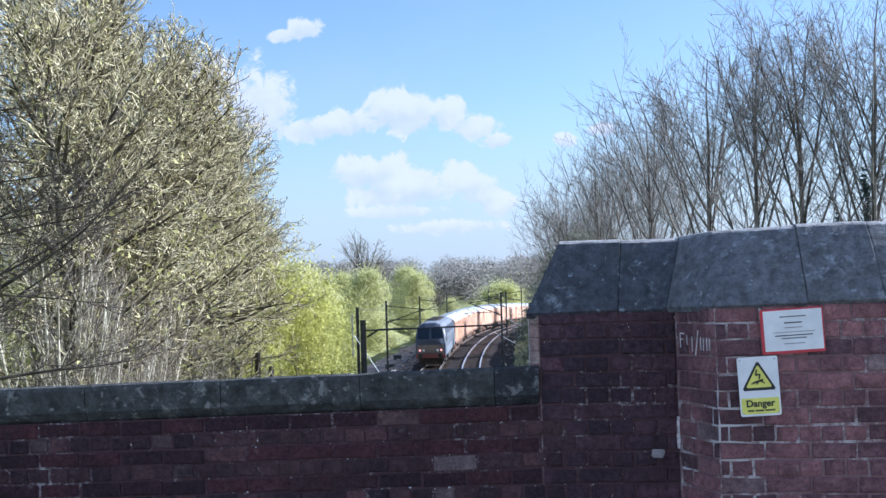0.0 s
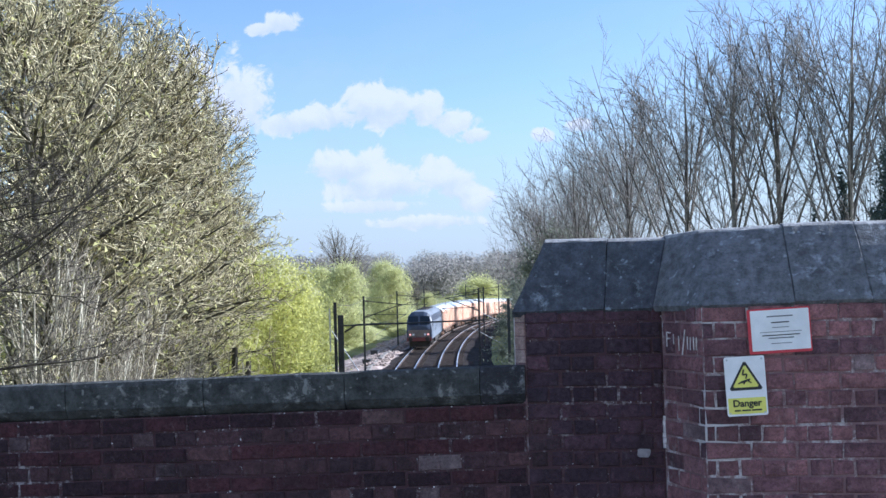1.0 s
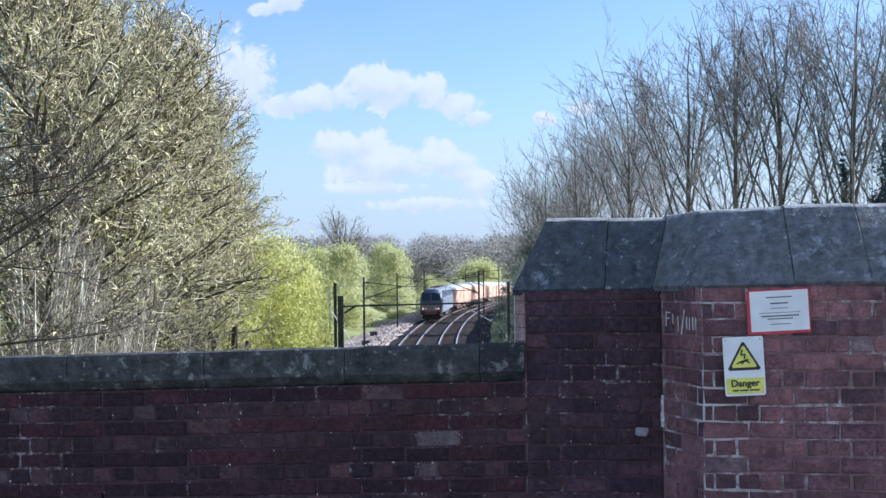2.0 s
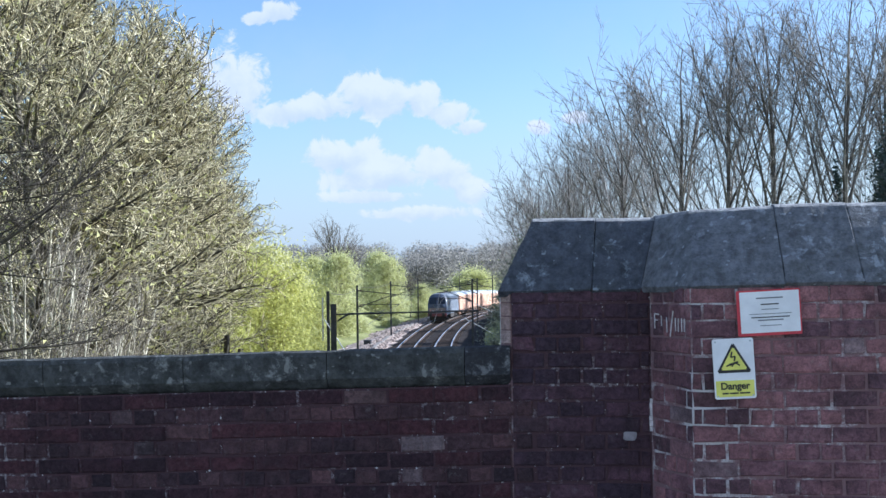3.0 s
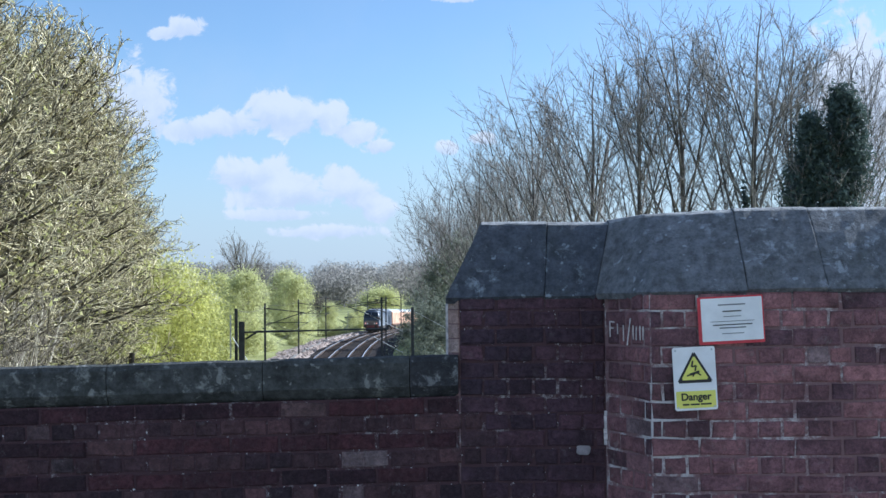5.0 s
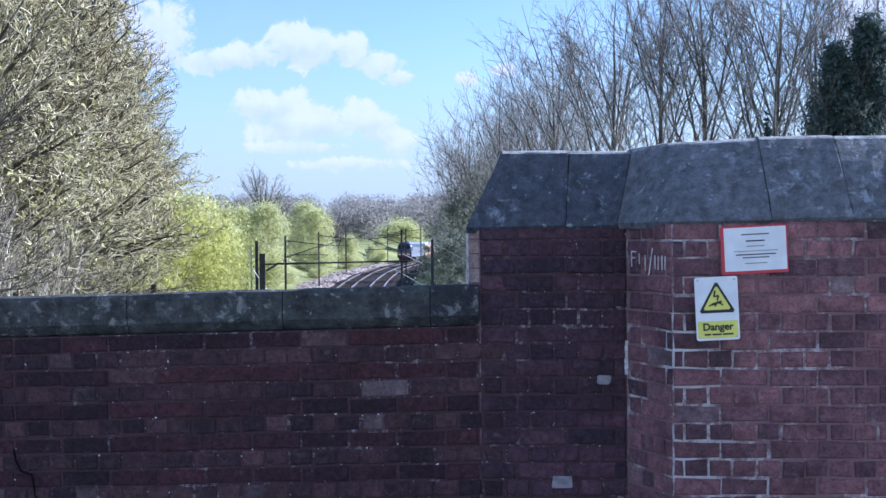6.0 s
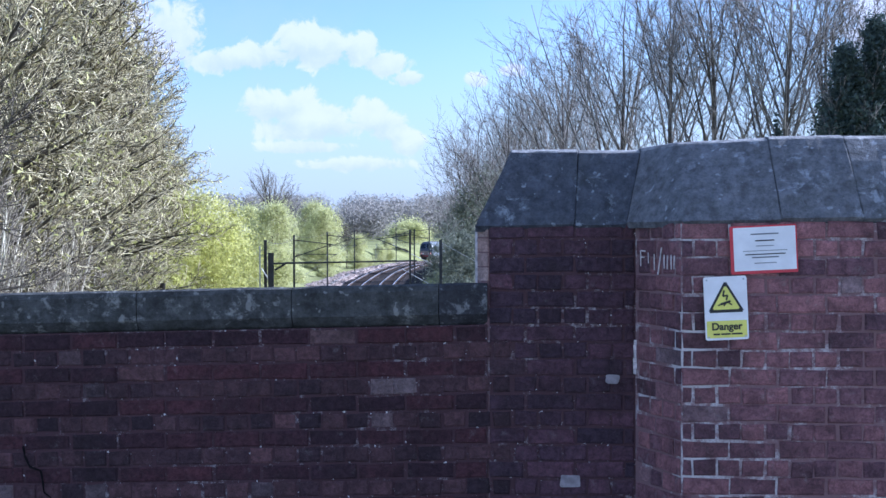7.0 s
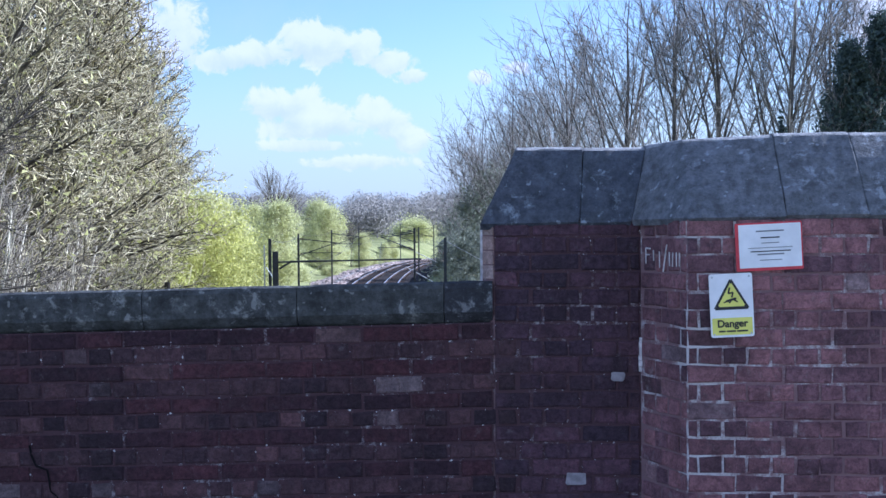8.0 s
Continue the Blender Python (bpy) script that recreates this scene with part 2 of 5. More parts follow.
def bark(name, base, pale):
    def b(k):
        n = k.noise(k.pos, 1.3, 5, 0.6)
        f = k.noise(k.pos, 14, 4, 0.65)
        c = k.mix(k.range(k.math("ADD", k.math("MULTIPLY", n, 0.5), k.math("MULTIPLY", k.isle, 0.75)), 0.3, 0.9), (*base, 1), (*pale, 1))
        c = k.mix(k.math("MULTIPLY", k.range(f, 0.45, 0.7), 0.5), c, (*[x * 0.45 for x in base], 1))
        setk(k, col=c, rough=0.9, spec=0.25, normal=bump(k, f, 0.6, 0.02))
    return material(name, b)


# sunlight on twigs and stems, shade on boughs are put into these bark tones
BARK_PALE = bark("bark_pale", (0.08, 0.07, 0.042), (0.80, 0.715, 0.45))
BARK_STEM = bark("bark_stem", (0.40, 0.36, 0.27), (0.76, 0.70, 0.53))
BARK_MID = bark("bark_mid", (0.13, 0.11, 0.085), (0.30, 0.265, 0.20))
BARK_DARK = bark("bark_dark", (0.05, 0.042, 0.033), (0.12, 0.103, 0.08))
BARK_BOUGH = bark("bark_bough", (0.06, 0.052, 0.04), (0.22, 0.195, 0.145))
BARK_GREY = bark("bark_grey", (0.115, 0.105, 0.096), (0.33, 0.305, 0.275))
BARK_FAR = bark("bark_far", (0.22, 0.20, 0.20), (0.34, 0.31, 0.31))


def leaf(name, a, b_, trans=0.35):
    def b(k):
        c = k.mix(k.isle, (*a, 1), (*b_, 1))
        n = k.noise(k.pos, 0.7, 4)
        c = k.mix(k.math("MULTIPLY", k.range(n, 0.45, 0.7), 0.5), c, (*[x * 0.6 for x in a], 1))
        setk(k, col=c, rough=0.6, spec=0.3)
        t = k.add("ShaderNodeBsdfTranslucent", {"Color": c})
        return k.add("ShaderNodeMixShader", {0: trans, 1: k.bsdf.outputs[0], 2: t.outputs[0]})
    return material(name, b)


LEAF_LIME = leaf("leaf_lime", (0.42, 0.44, 0.11), (0.83, 0.81, 0.31), 0.55)
# haze over the distant trees is put into this leaf colour
LEAF_GREEN = leaf("leaf_spring_green", (0.44, 0.46, 0.20), (0.78, 0.77, 0.41), 0.55)
LEAF_FRESH = leaf("leaf_fresh_green", (0.48, 0.50, 0.20), (0.74, 0.73, 0.38), 0.55)
LEAF_BUD = leaf("leaf_bud", (0.40, 0.40, 0.13), (0.72, 0.68, 0.30), 0.45)
# ivy and scrub lightened: veiling glare is put into their colours
LEAF_IVY = leaf("leaf_ivy", (0.06, 0.09, 0.085), (0.12, 0.155, 0.14), 0.3)
LEAF_SCRUB = leaf("leaf_scrub", (0.20, 0.225, 0.17), (0.29, 0.31, 0.235))
BLOSSOM = leaf("blossom_white", (0.62, 0.62, 0.36), (0.86, 0.84, 0.58), 0.45)
TWIG_FAR = leaf("far_twigs", (0.29, 0.28, 0.255), (0.35, 0.335, 0.30), 0.8)


# ---- building helpers ----
def mesh_ob(name, verts, faces, mats, parent=None, label="", idx=None, smooth=False):
    me = bpy.data.meshes.new(name)
    me.from_pydata([tuple(v) for v in verts], [], [tuple(f) for f in faces])
    for m in (mats if isinstance(mats, (list, tuple)) else [mats]):
        me.materials.append(m)
    if idx is not None:
        me.polygons.foreach_set("material_index", idx)
    if smooth:
        me.polygons.foreach_set("use_smooth", [True] * len(me.polygons))
    ob = new(name, me)
    if parent is not None:
        ob.parent = parent
    if label:
        tagged(ob, label)
    return ob


def part(name, bm, mats, parent, label=""):
    me = bpy.data.meshes.new(name)
    bm.to_mesh(me)
    bm.free()
    for m in (mats if isinstance(mats, (list, tuple)) else [mats]):
        me.materials.append(m)
    ob = new(name, me)
    if parent is not None:
        ob.parent = parent
    if label:
        tagged(ob, label)
    return ob


def box(bm, lo, hi, bev=0.0, mi=0):
    c = [(a + b) / 2 for a, b in zip(lo, hi)]
    s = [abs(b - a) for a, b in zip(lo, hi)]
    g = bmesh.ops.create_cube(bm, size=1, matrix=Matrix.Translation(c) @ Matrix.Diagonal((*s, 1)))
    vs = g["verts"]
    fs = list({f for v in vs for f in v.link_faces})
    for f in fs:
        f.material_index = mi
    if bev:
        es = list({e for v in vs for e in v.link_edges})
        r = bmesh.ops.bevel(bm, geom=es, offset=bev, segments=2, affect="EDGES", profile=0.6)
        for f in r["faces"]:
            f.material_index = mi
    return vs


def rod(bm, a, b, r, n=8, r2=None, mi=0):
    a, b = Vector(a), Vector(b)
    d = b - a
    q = d.to_track_quat("Z", "Y").to_matrix().to_4x4()
    g = bmesh.ops.create_cone(bm, cap_ends=True, segments=n, radius1=r, radius2=r if r2 is None else r2, depth=d.length, matrix=Matrix.Translation((a + b) / 2) @ q)
    for v in g["verts"]:
        for f in v.link_faces:
            f.material_index = mi
    return g["verts"]


def loft(sections, close_ends=True):
    """Faces and vertices of a skin over rings of equal length."""
    n = len(sections[0])
    verts = [p for s in sections for p in s]
    faces = []
    for i in range(len(sections) - 1):
        for j in range(n):
            k = (j + 1) % n
            faces.append((i * n + j, i * n + k, (i + 1) * n + k, (i + 1) * n + j))
    if close_ends:
        faces.append(tuple(range(n - 1, -1, -1)))
        faces.append(tuple((len(sections) - 1) * n + j for j in range(n)))
    return verts, faces


def empty(name, m, label, category, group="", kind=""):
    e = new(name)
    e.empty_display_size = 0.2
    e.matrix_basis = m
    return tagged(e, label, category, group, kind)


# ---- the railway line ----
APEX_X, APEX_Y, RADIUS, STRAIGHT = -19.35, 190.0, 920.0, 94.0
GAUGE, SPACING = 1.435, 3.4


def line_x(y):
    """x of the left track's centre."""
    if y < STRAIGHT:
        s = (STRAIGHT - APEX_Y) / RADIUS
        return line_x(STRAIGHT) + s * (y - STRAIGHT)
    return APEX_X + (y - APEX_Y) ** 2 / (2 * RADIUS)


def line_z(y):
    if y < 150:
        return -5.4
    if y < 240:
        return -5.4 - 1.13e-4 * (y - 150) ** 2
    return line_z(239.999) - 0.0203 * (y - 240)


def line_dir(y):
    d = Vector((line_x(y + 0.5) - line_x(y - 0.5), 1.0, line_z(y + 0.5) - line_z(y - 0.5)))
    return d.normalized()


def smooth01(t):
    t = max(0.0, min(1.0, t))
    return t * t * (3 - 2 * t)


def land(x, y):
    """Height of the ground: a cutting along the line, a field beyond it, low hills far off."""
    d = x - (line_x(min(max(y, -60), 420)) + SPACING / 2)
    base = line_z(max(-60, min(y, 300))) - 0.55
    rough = 0.35 * noise.noise((x * 0.09, y * 0.09, 0.3)) + 0.12 * noise.noise((x * 0.4, y * 0.4, 2.0))
    if d < 0:
        up = smooth01((-d - 9.5) / 11.0) * 3.6 - 0.25 * smooth01((-d - 5.2) / 2.0)
    else:
        up = smooth01((d - 5.0) / 6.5) * 4.6
    hill = 7.5 * smooth01((y - 330) / 260) + 6.0 * smooth01((abs(d) - 60) / 200)
    return base + up + hill + rough * smooth01((abs(d) - 4.5) / 3.0)


def build_ground():
    ys = [-400, -200, -100, -60, -30, -10] + [i * 3.0 for i in range(0, 100)] + [300 + i * 20 for i in range(0, 25)] + [800, 900, 1100, 1400, 1900, 2600, 3600]
    us = sorted({*[-3000, -1500, -800, -400, -220, -140, -100, -75, -58, -46, -38, -32, -27, -23, -20, -17.5, -15.5, -13.5, -12, -10.5, -9, -8, -7, -6, -5.2, -3, 0, 3, 5, 5.8, 6.6, 7.4, 8.2, 9, 10, 11, 12, 14, 17, 21, 26, 32, 40, 52, 70, 100, 140, 220, 400, 800, 1500, 3000]})
    verts, faces = [], []
    for y in ys:
        cx = line_x(min(max(y, -60), 420)) + SPACING / 2
        for u in us:
            verts.append((cx + u, y, land(cx + u, y)))
    n = len(us)
    for i in range(len(ys) - 1):
        for j in range(n - 1):
            faces.append((i * n + j, i * n + j + 1, (i + 1) * n + j + 1, (i + 1) * n + j))
    g = mesh_ob("ground", verts, faces, GROUND, smooth=True)
    tagged(g, "grassy railway cutting with rough banks and far fields", "ground", kind="structure")


def along(y, off, dz=0.0):
    d = line_dir(y)
    side = Vector((d.y, -d.x, 0)).normalized()
    return Vector((line_x(y), y, line_z(y) + dz)) + side * off


def build_line():
    ys = [2 + i * 3.0 for i in range(0, 112)]
    prof = [(-4.6, -0.66), (-4.2, -0.30), (-3.4, -0.28), (-1.4, -0.20), (4.8, -0.20), (6.8, -0.30), (8.0, -0.62)]
    verts = [along(y, o, z + 0.05 * noise.noise((o * 2, y, 0))) for y in ys for o, z in prof]
    n = len(prof)
    faces = [(i * n + j, i * n + j + 1, (i + 1) * n + j + 1, (i + 1) * n + j) for i in range(len(ys) - 1) for j in range(n - 1)]
    tagged(mesh_ob("track_ballast", verts, faces, BALLAST), "brown-grey crushed stone ballast bed under two tracks", "ballast", kind="structure")
    prof = [(-7.4, -0.86), (-6.4, -0.62), (-5.4, -0.44), (-4.4, -0.26), (-3.4, -0.14), (-2.4, -0.15), (-1.6, -0.24)]
    yc = [70 + i * 2.0 for i in range(0, 120)]
    verts = [along(y, o + 0.3 * noise.noise((y * 0.2, o, 1.0)), z + 0.12 * noise.noise((o * 0.9, y * 0.35, 5.0))) for y in yc for o, z in prof]
    n = len(prof)
    faces = [(i * n + j, i * n + j + 1, (i + 1) * n + j + 1, (i + 1) * n + j) for i in range(len(yc) - 1) for j in range(n - 1)]
    tagged(mesh_ob("ballast_shoulder", verts, faces, CESS), "pale rubble shoulder heaped beside the left track", "embankment", kind="structure")
    for t in (0, 1):
        off = t * SPACING
        track = empty("railway_track", Matrix(), "curving railway track, polished steel rails on concrete sleepers", "railway track", "tracks in the cutting")
        for s in (-1, 1):
            o = off + s * (GAUGE / 2 + 0.035)
            prof2 = [(-0.07, -0.17), (0.07, -0.17), (0.02, -0.13), (0.02, -0.05), (0.048, -0.04), (0.048, 0.0), (-0.048, 0.0), (-0.048, -0.04), (-0.02, -0.05), (-0.02, -0.13)]
            secs = [[along(y, o + a, b) for a, b in prof2] for y in ys]
            v, f = loft(secs)
            idx = [1 if i % 10 in (5, 6) else 0 for i in range(len(f) - 2)] + [0, 0]
            mesh_ob("rail", v, f, [RAIL_SIDE, RAIL_TOP], track, idx=idx)
        verts, faces = [], []
        y = 70.0
        while y < 300:
            q = len(verts)
            for dy in (-0.13, 0.13):
                for a, z in ((-1.25, -0.34), (-1.25, -0.16), (1.25, -0.16), (1.25, -0.34)):
                    verts.append(along(y + dy, off + a, z))
            faces += [(q, q + 1, q + 2, q + 3), (q + 7, q + 6, q + 5, q + 4), (q + 1, q + 5, q + 6, q + 2), (q, q + 4, q + 5, q + 1), (q + 3, q + 2, q + 6, q + 7)]
            y += 0.68
        tagged(mesh_ob("sleeper_run", verts, faces, SLEEPER, track), kind="stuff")


build_ground()
build_line()


# ---- the bridge: deck, parapet, pier ----
PITCH = 0.080
SLOPE = 0.022        # the low parapet climbs to the pier
END_X = 0.10         # where the low parapet meets the tall wall
CANT_X, PIER_X, PIER_Y, RIGHT_X, LEFT_X = 0.79, 0.955, -0.337, 3.4, -4.2
BACK_Y = 0.46


def rise(x):
    return SLOPE * min(0.0, x - END_X)


def prism(bm, ring, z0, z1, mi=0):
    lo = [bm.verts.new((x, y, z0)) for x, y in ring]
    hi = [bm.verts.new((x, y, z1)) for x, y in ring]
    n = len(ring)
    bm.faces.new(lo[::-1]).material_index = mi
    bm.faces.new(hi).material_index = mi
    for i in range(n):
        j = (i + 1) % n
        bm.faces.new((lo[i], lo[j], hi[j], hi[i])).material_index = mi


def build_deck():
    bm = bmesh.new()
    box(bm, (-40, -7.6, -0.9), (40, -1.75, -0.12))
    tagged(part("road", bm, ASPHALT, None), "dark asphalt road over the bridge", "road", kind="structure")
    bm = bmesh.new()
    box(bm, (-40, -1.60, -0.9), (40, BACK_Y, 0.0))
    tagged(part("pavement", bm, PAVING, None), "grey paved footway beside the parapet", "pavement", kind="structure")
    bm = bmesh.new()
    box(bm, (-40, -1.746, -0.9), (40, -1.604, 0.004), 0.015)
    tagged(part("kerb", bm, SLEEPER, None), "concrete kerb edging the footway", "kerb", kind="structure")


def brick_mesh(length, h, rng):
    """One brick, its face at y = 0, with worn corners."""
    d, c = 0.10, 0.0065
    def j(s=0.0042):
        return rng.uniform(-s, s)
    L, H = length / 2, h / 2
    out = [(-L + j(), 0 + c, -H + j()), (L + j(), 0 + c, -H + j()), (L + j(), 0 + c, H + j()), (-L + j(), 0 + c, H + j())]
    face = [(-L + c + j(), j(0.002), -H + c + j()), (L - c + j(), j(0.002), -H + c + j()), (L - c + j(), j(0.002), H - c + j()), (-L + c + j(), j(0.002), H - c + j())]
    rear = [(-L, d, -H), (L, d, -H), (L, d, H), (-L, d, H)]
    v = rear + out + face
    f = []
    for a in (0, 4):
        for i in range(4):
            k = (i + 1) % 4
            f.append((a + i, a + k, a + 4 + k, a + 4 + i))
    f.append((8, 9, 10, 11))
    return v, f


BRICKS = {}


def brick_data(length, h, mat, rng):
    key = (round(length, 3), round(h, 3), mat.name, rng.randrange(9))
    if key not in BRICKS:
        v, f = brick_mesh(length, h, rng)
        me = bpy.data.meshes.new("brick")
        me.from_pydata(v, [], f)
        me.materials.append(mat)
        BRICKS[key] = me
    return BRICKS[key]


def lay(parent, origin, ux, length, zs, ze, mat, rng, mat_head=None, stretcher=0.229, joint=0.011, shift=0.0, slope=False, first=0, tail=0.0, head=0.0, head_top=0.0):
    """English bond on the vertical plane from origin along ux; courses from zs up to ze."""
    n = int(round((ze - zs) / PITCH))
    ux = Vector(ux).normalized()
    turn = Matrix((( ux.x, -ux.y, 0, 0), (ux.y, ux.x, 0, 0), (0, 0, 1, 0), (0, 0, 0, 1)))
    for c in range(n):
        z = zs + (c + 0.5) * PITCH
        unit = stretcher if (c + first) % 2 == 0 else stretcher / 2
        s = -(shift + (0.0 if unit == stretcher else stretcher / 4))
        lo = head if c % 2 and z < head_top else 0.0
        hi = length + (tail if c % 2 else 0.0)
        while s < hi - 0.02:
            a, b = max(s, lo), min(s + unit, hi)
            if b - a > 0.035:
                full = b - a - joint
                full = round(full / 0.02) * 0.02 if abs(b - a - unit) > 1e-4 else full
                mid = (a + b) / 2
                p = Vector(origin) + ux * mid
                zz = z + (rise(p.x) if slope else 0.0)
                ob = new("brick", brick_data(full, PITCH - joint, mat if unit == stretcher else mat_head or mat, rng))
                ob.parent = parent
                ob.matrix_basis = Matrix.Translation((p.x, p.y, zz + rng.uniform(-0.003, 0.003))) @ turn @ pose(rng.uniform(-0.003, 0.003), rng.uniform(-0.005, 0.001), 0, rng.uniform(-0.8, 0.8), rng.uniform(-0.7, 0.7) - (math.degrees(SLOPE) if slope else 0), rng.uniform(-0.6, 0.6))
            s += unit


def build_low_wall():
    rng = random.Random(4)
    bm = bmesh.new()
    inset = 0.0048
    lo = [(LEFT_X, inset), (END_X, inset), (END_X, BACK_Y - 0.05), (LEFT_X, BACK_Y - 0.05)]
    vs = [bm.verts.new((x, y, 0.0)) for x, y in lo] + [bm.verts.new((x, y, 1.13 + rise(x))) for x, y in lo]
    for f in ((3, 2, 1, 0), (4, 5, 6, 7), (0, 1, 5, 4), (1, 2, 6, 5), (2, 3, 7, 6), (3, 0, 4, 7)):
        bm.faces.new([vs[i] for i in f])
    wall = part("wall_low", bm, MORTAR, None)
    tagged(wall, "low sooty red brick bridge parapet in English bond", "wall", kind="structure")
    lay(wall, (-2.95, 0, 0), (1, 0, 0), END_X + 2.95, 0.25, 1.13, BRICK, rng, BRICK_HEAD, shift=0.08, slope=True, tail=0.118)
    # stone coping: separate blocks on the parapet
    joints = [LEFT_X, -3.05, -2.30, -1.558, -0.817, -0.124, END_X + 0.004]
    for a, b in zip(joints, joints[1:]):
        bm = bmesh.new()
        n = max(3, int((b - a) / 0.07))
        prof = [(0.030, -0.004), (0.014, 0.010), (-0.022, 0.052), (-0.026, 0.165), (-0.014, 0.188), (0.012, 0.196), (0.25, 0.171), (BACK_Y, 0.13), (BACK_Y, 0.0)]
        secs = []
        for i in range(n + 1):
            x = a + 0.002 + (b - a - 0.004) * i / n
            end = 0.003 if i in (0, n) else 0.0
            sec = []
            for y, z in prof:
                w = 0.003 * noise.noise((x * 7, y * 9, z * 11)) + 0.003 * noise.noise((x * 23, y * 20, z * 25))
                if z < 0.05:
                    z += 0.012 * noise.noise((x * 5, 3.0, y)) + 0.006 * noise.noise((x * 17, 1.0, y))
                sec.append((x, y + w + (end if y < 0 else 0), 1.132 + rise(x) + z + (w - end if z > 0.1 else 0)))
            secs.append(sec)
        v, f = loft(secs)
        bm.free()
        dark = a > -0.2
        ob = mesh_ob("coping_stone", v, f, STONE_DARK if dark else STONE, None)
        tagged(ob, "dark end block of the stone coping" if dark else "weathered grey stone coping block with pale lichen spots on the parapet", "coping stone", "coping of the low parapet")


def build_tall_wall():
    rng = random.Random(8)
    bm = bmesh.new()
    e = 0.0052
    # core: tall wall, canted return and pier in one plan
    ring = [(END_X + 0.012, e), (CANT_X, e), (PIER_X + 0.004, PIER_Y + e), (RIGHT_X, PIER_Y + e), (RIGHT_X, BACK_Y), (END_X - 0.02, BACK_Y), (END_X - 0.045, 0.06)]
    prism(bm, ring, 0.0, 1.60)
    bm.faces.ensure_lookup_table()
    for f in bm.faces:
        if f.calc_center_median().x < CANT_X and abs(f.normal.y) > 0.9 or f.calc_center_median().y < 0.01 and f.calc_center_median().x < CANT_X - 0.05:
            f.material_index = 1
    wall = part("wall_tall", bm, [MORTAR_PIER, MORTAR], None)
    tagged(wall, "tall red brick wall and pier with pale mortar joints", "wall", kind="structure")
    lay(wall, (END_X + 0.001, 0, 0), (1, 0, 0), CANT_X - END_X - 0.006, 0.25, 1.61, BRICK_SOOT_SHADE, rng, shift=0.05, first=0, head=0.118, head_top=1.12)
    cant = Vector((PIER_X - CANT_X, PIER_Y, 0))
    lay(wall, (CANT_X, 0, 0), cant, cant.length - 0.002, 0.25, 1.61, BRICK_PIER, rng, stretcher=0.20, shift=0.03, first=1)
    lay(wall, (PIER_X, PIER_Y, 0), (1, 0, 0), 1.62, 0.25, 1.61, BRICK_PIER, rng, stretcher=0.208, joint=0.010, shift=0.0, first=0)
    # edge of the return above the coping: its sunlit look is in the paler brick colour
    for k in range(4):
        z = 1.335 + 0.068 * k
        bm = bmesh.new()
        vs = [(END_X + 0.004, 0.002), (END_X - 0.045, 0.055), (END_X - 0.01, 0.10), (END_X + 0.04, 0.05)]
        prism(bm, vs, z, z + 0.062)
        bmesh.ops.recalc_face_normals(bm, faces=bm.faces)
        part("brick", bm, BRICK_EDGE, wall)
    # added strip: sun on the wall end's back edge, as pale colour
    bm = bmesh.new()
    prism(bm, [(0.036, 0.30), (0.052, 0.29), (0.056, 0.40), (0.040, 0.40)], 1.30, 1.585)
    bmesh.ops.recalc_face_normals(bm, faces=bm.faces)
    part("mortar_fillet", bm, CHALK, wall, "pale added strip for the sunlit back edge of the wall end")
    # cap slabs: sloped front, ridge, sloped back
    b_, t_ = 1.603, 1.955
    A = [Vector((0.045, -0.012, b_ - 0.012)), Vector((0.748, -0.014, b_)), Vector((0.968, PIER_Y - 0.014, b_ + 0.006)), Vector((1.384, PIER_Y - 0.014, b_ + 0.012)), Vector((1.735, PIER_Y - 0.014, b_ + 0.014)), Vector((2.24, PIER_Y - 0.014, b_ + 0.014)), Vector((2.7, PIER_Y - 0.014, b_ + 0.014)), Vector((3.42, PIER_Y - 0.014, b_ + 0.014))]
    T = [Vector((0.213, 0.15, t_ - 0.016)), Vector((0.828, 0.15, t_ - 0.015)), Vector((0.985, 0.0, 1.957)), Vector((1.375, -0.10, 1.970)), Vector((1.705, -0.12, 1.973)), Vector((2.22, -0.12, 1.973)), Vector((2.68, -0.12, 1.971)), Vector((3.42, -0.12, 1.966))]
    groups = [[(0, 0.0, 0.52, 0.0, 0.66)], [(0, 0.52, 1.0, 0.66, 1.0)], [(1, 0, 1), (2, 0, 1)], [(3, 0, 1)], [(4, 0, 1)], [(5, 0, 1)], [(6, 0, 1)]]
    for no, g in enumerate(groups):
        secs = []
        dz = (0.0, -0.005, 0.003, 0.008, 0.004, 0.009, 0.0)[no]
        for seg, f0, f1, *low in g:
            g0, g1 = low or (f0, f1)
            for part_way in (0.0, 0.014, 0.13, 0.26, 0.38, 0.5, 0.62, 0.74, 0.87, 0.986, 1.0):
                if secs and part_way == 0:
                    continue
                a, t = A[seg].lerp(A[seg + 1], g0 + (g1 - g0) * part_way), T[seg].lerp(T[seg + 1], f0 + (f1 - f0) * part_way)
                back_t = Vector((t.x, t.y + 0.10, t.z + 0.004))
                back_b = Vector((a.x, BACK_Y + 0.02, a.z))
                under = Vector((a.x, a.y + 0.03, a.z - 0.028))
                ring = []
                m = 7
                ring.append(under)
                for k in range(m + 1):
                    q = a.lerp(t, k / m)
                    w = 0.007 * noise.noise(q * 8) + 0.005 * noise.noise(q * 26)
                    ring.append(q + Vector((0, -w - 0.012 * math.sin(math.pi * k / m), w * 0.4)))
                ring += [t + Vector((0, 0.008, 0.006)), t + Vector((0, 0.030, 0.015)), back_t + Vector((0, 0, 0.016)), back_b, Vector((a.x, BACK_Y, a.z - 0.028))]
                secs.append(ring)
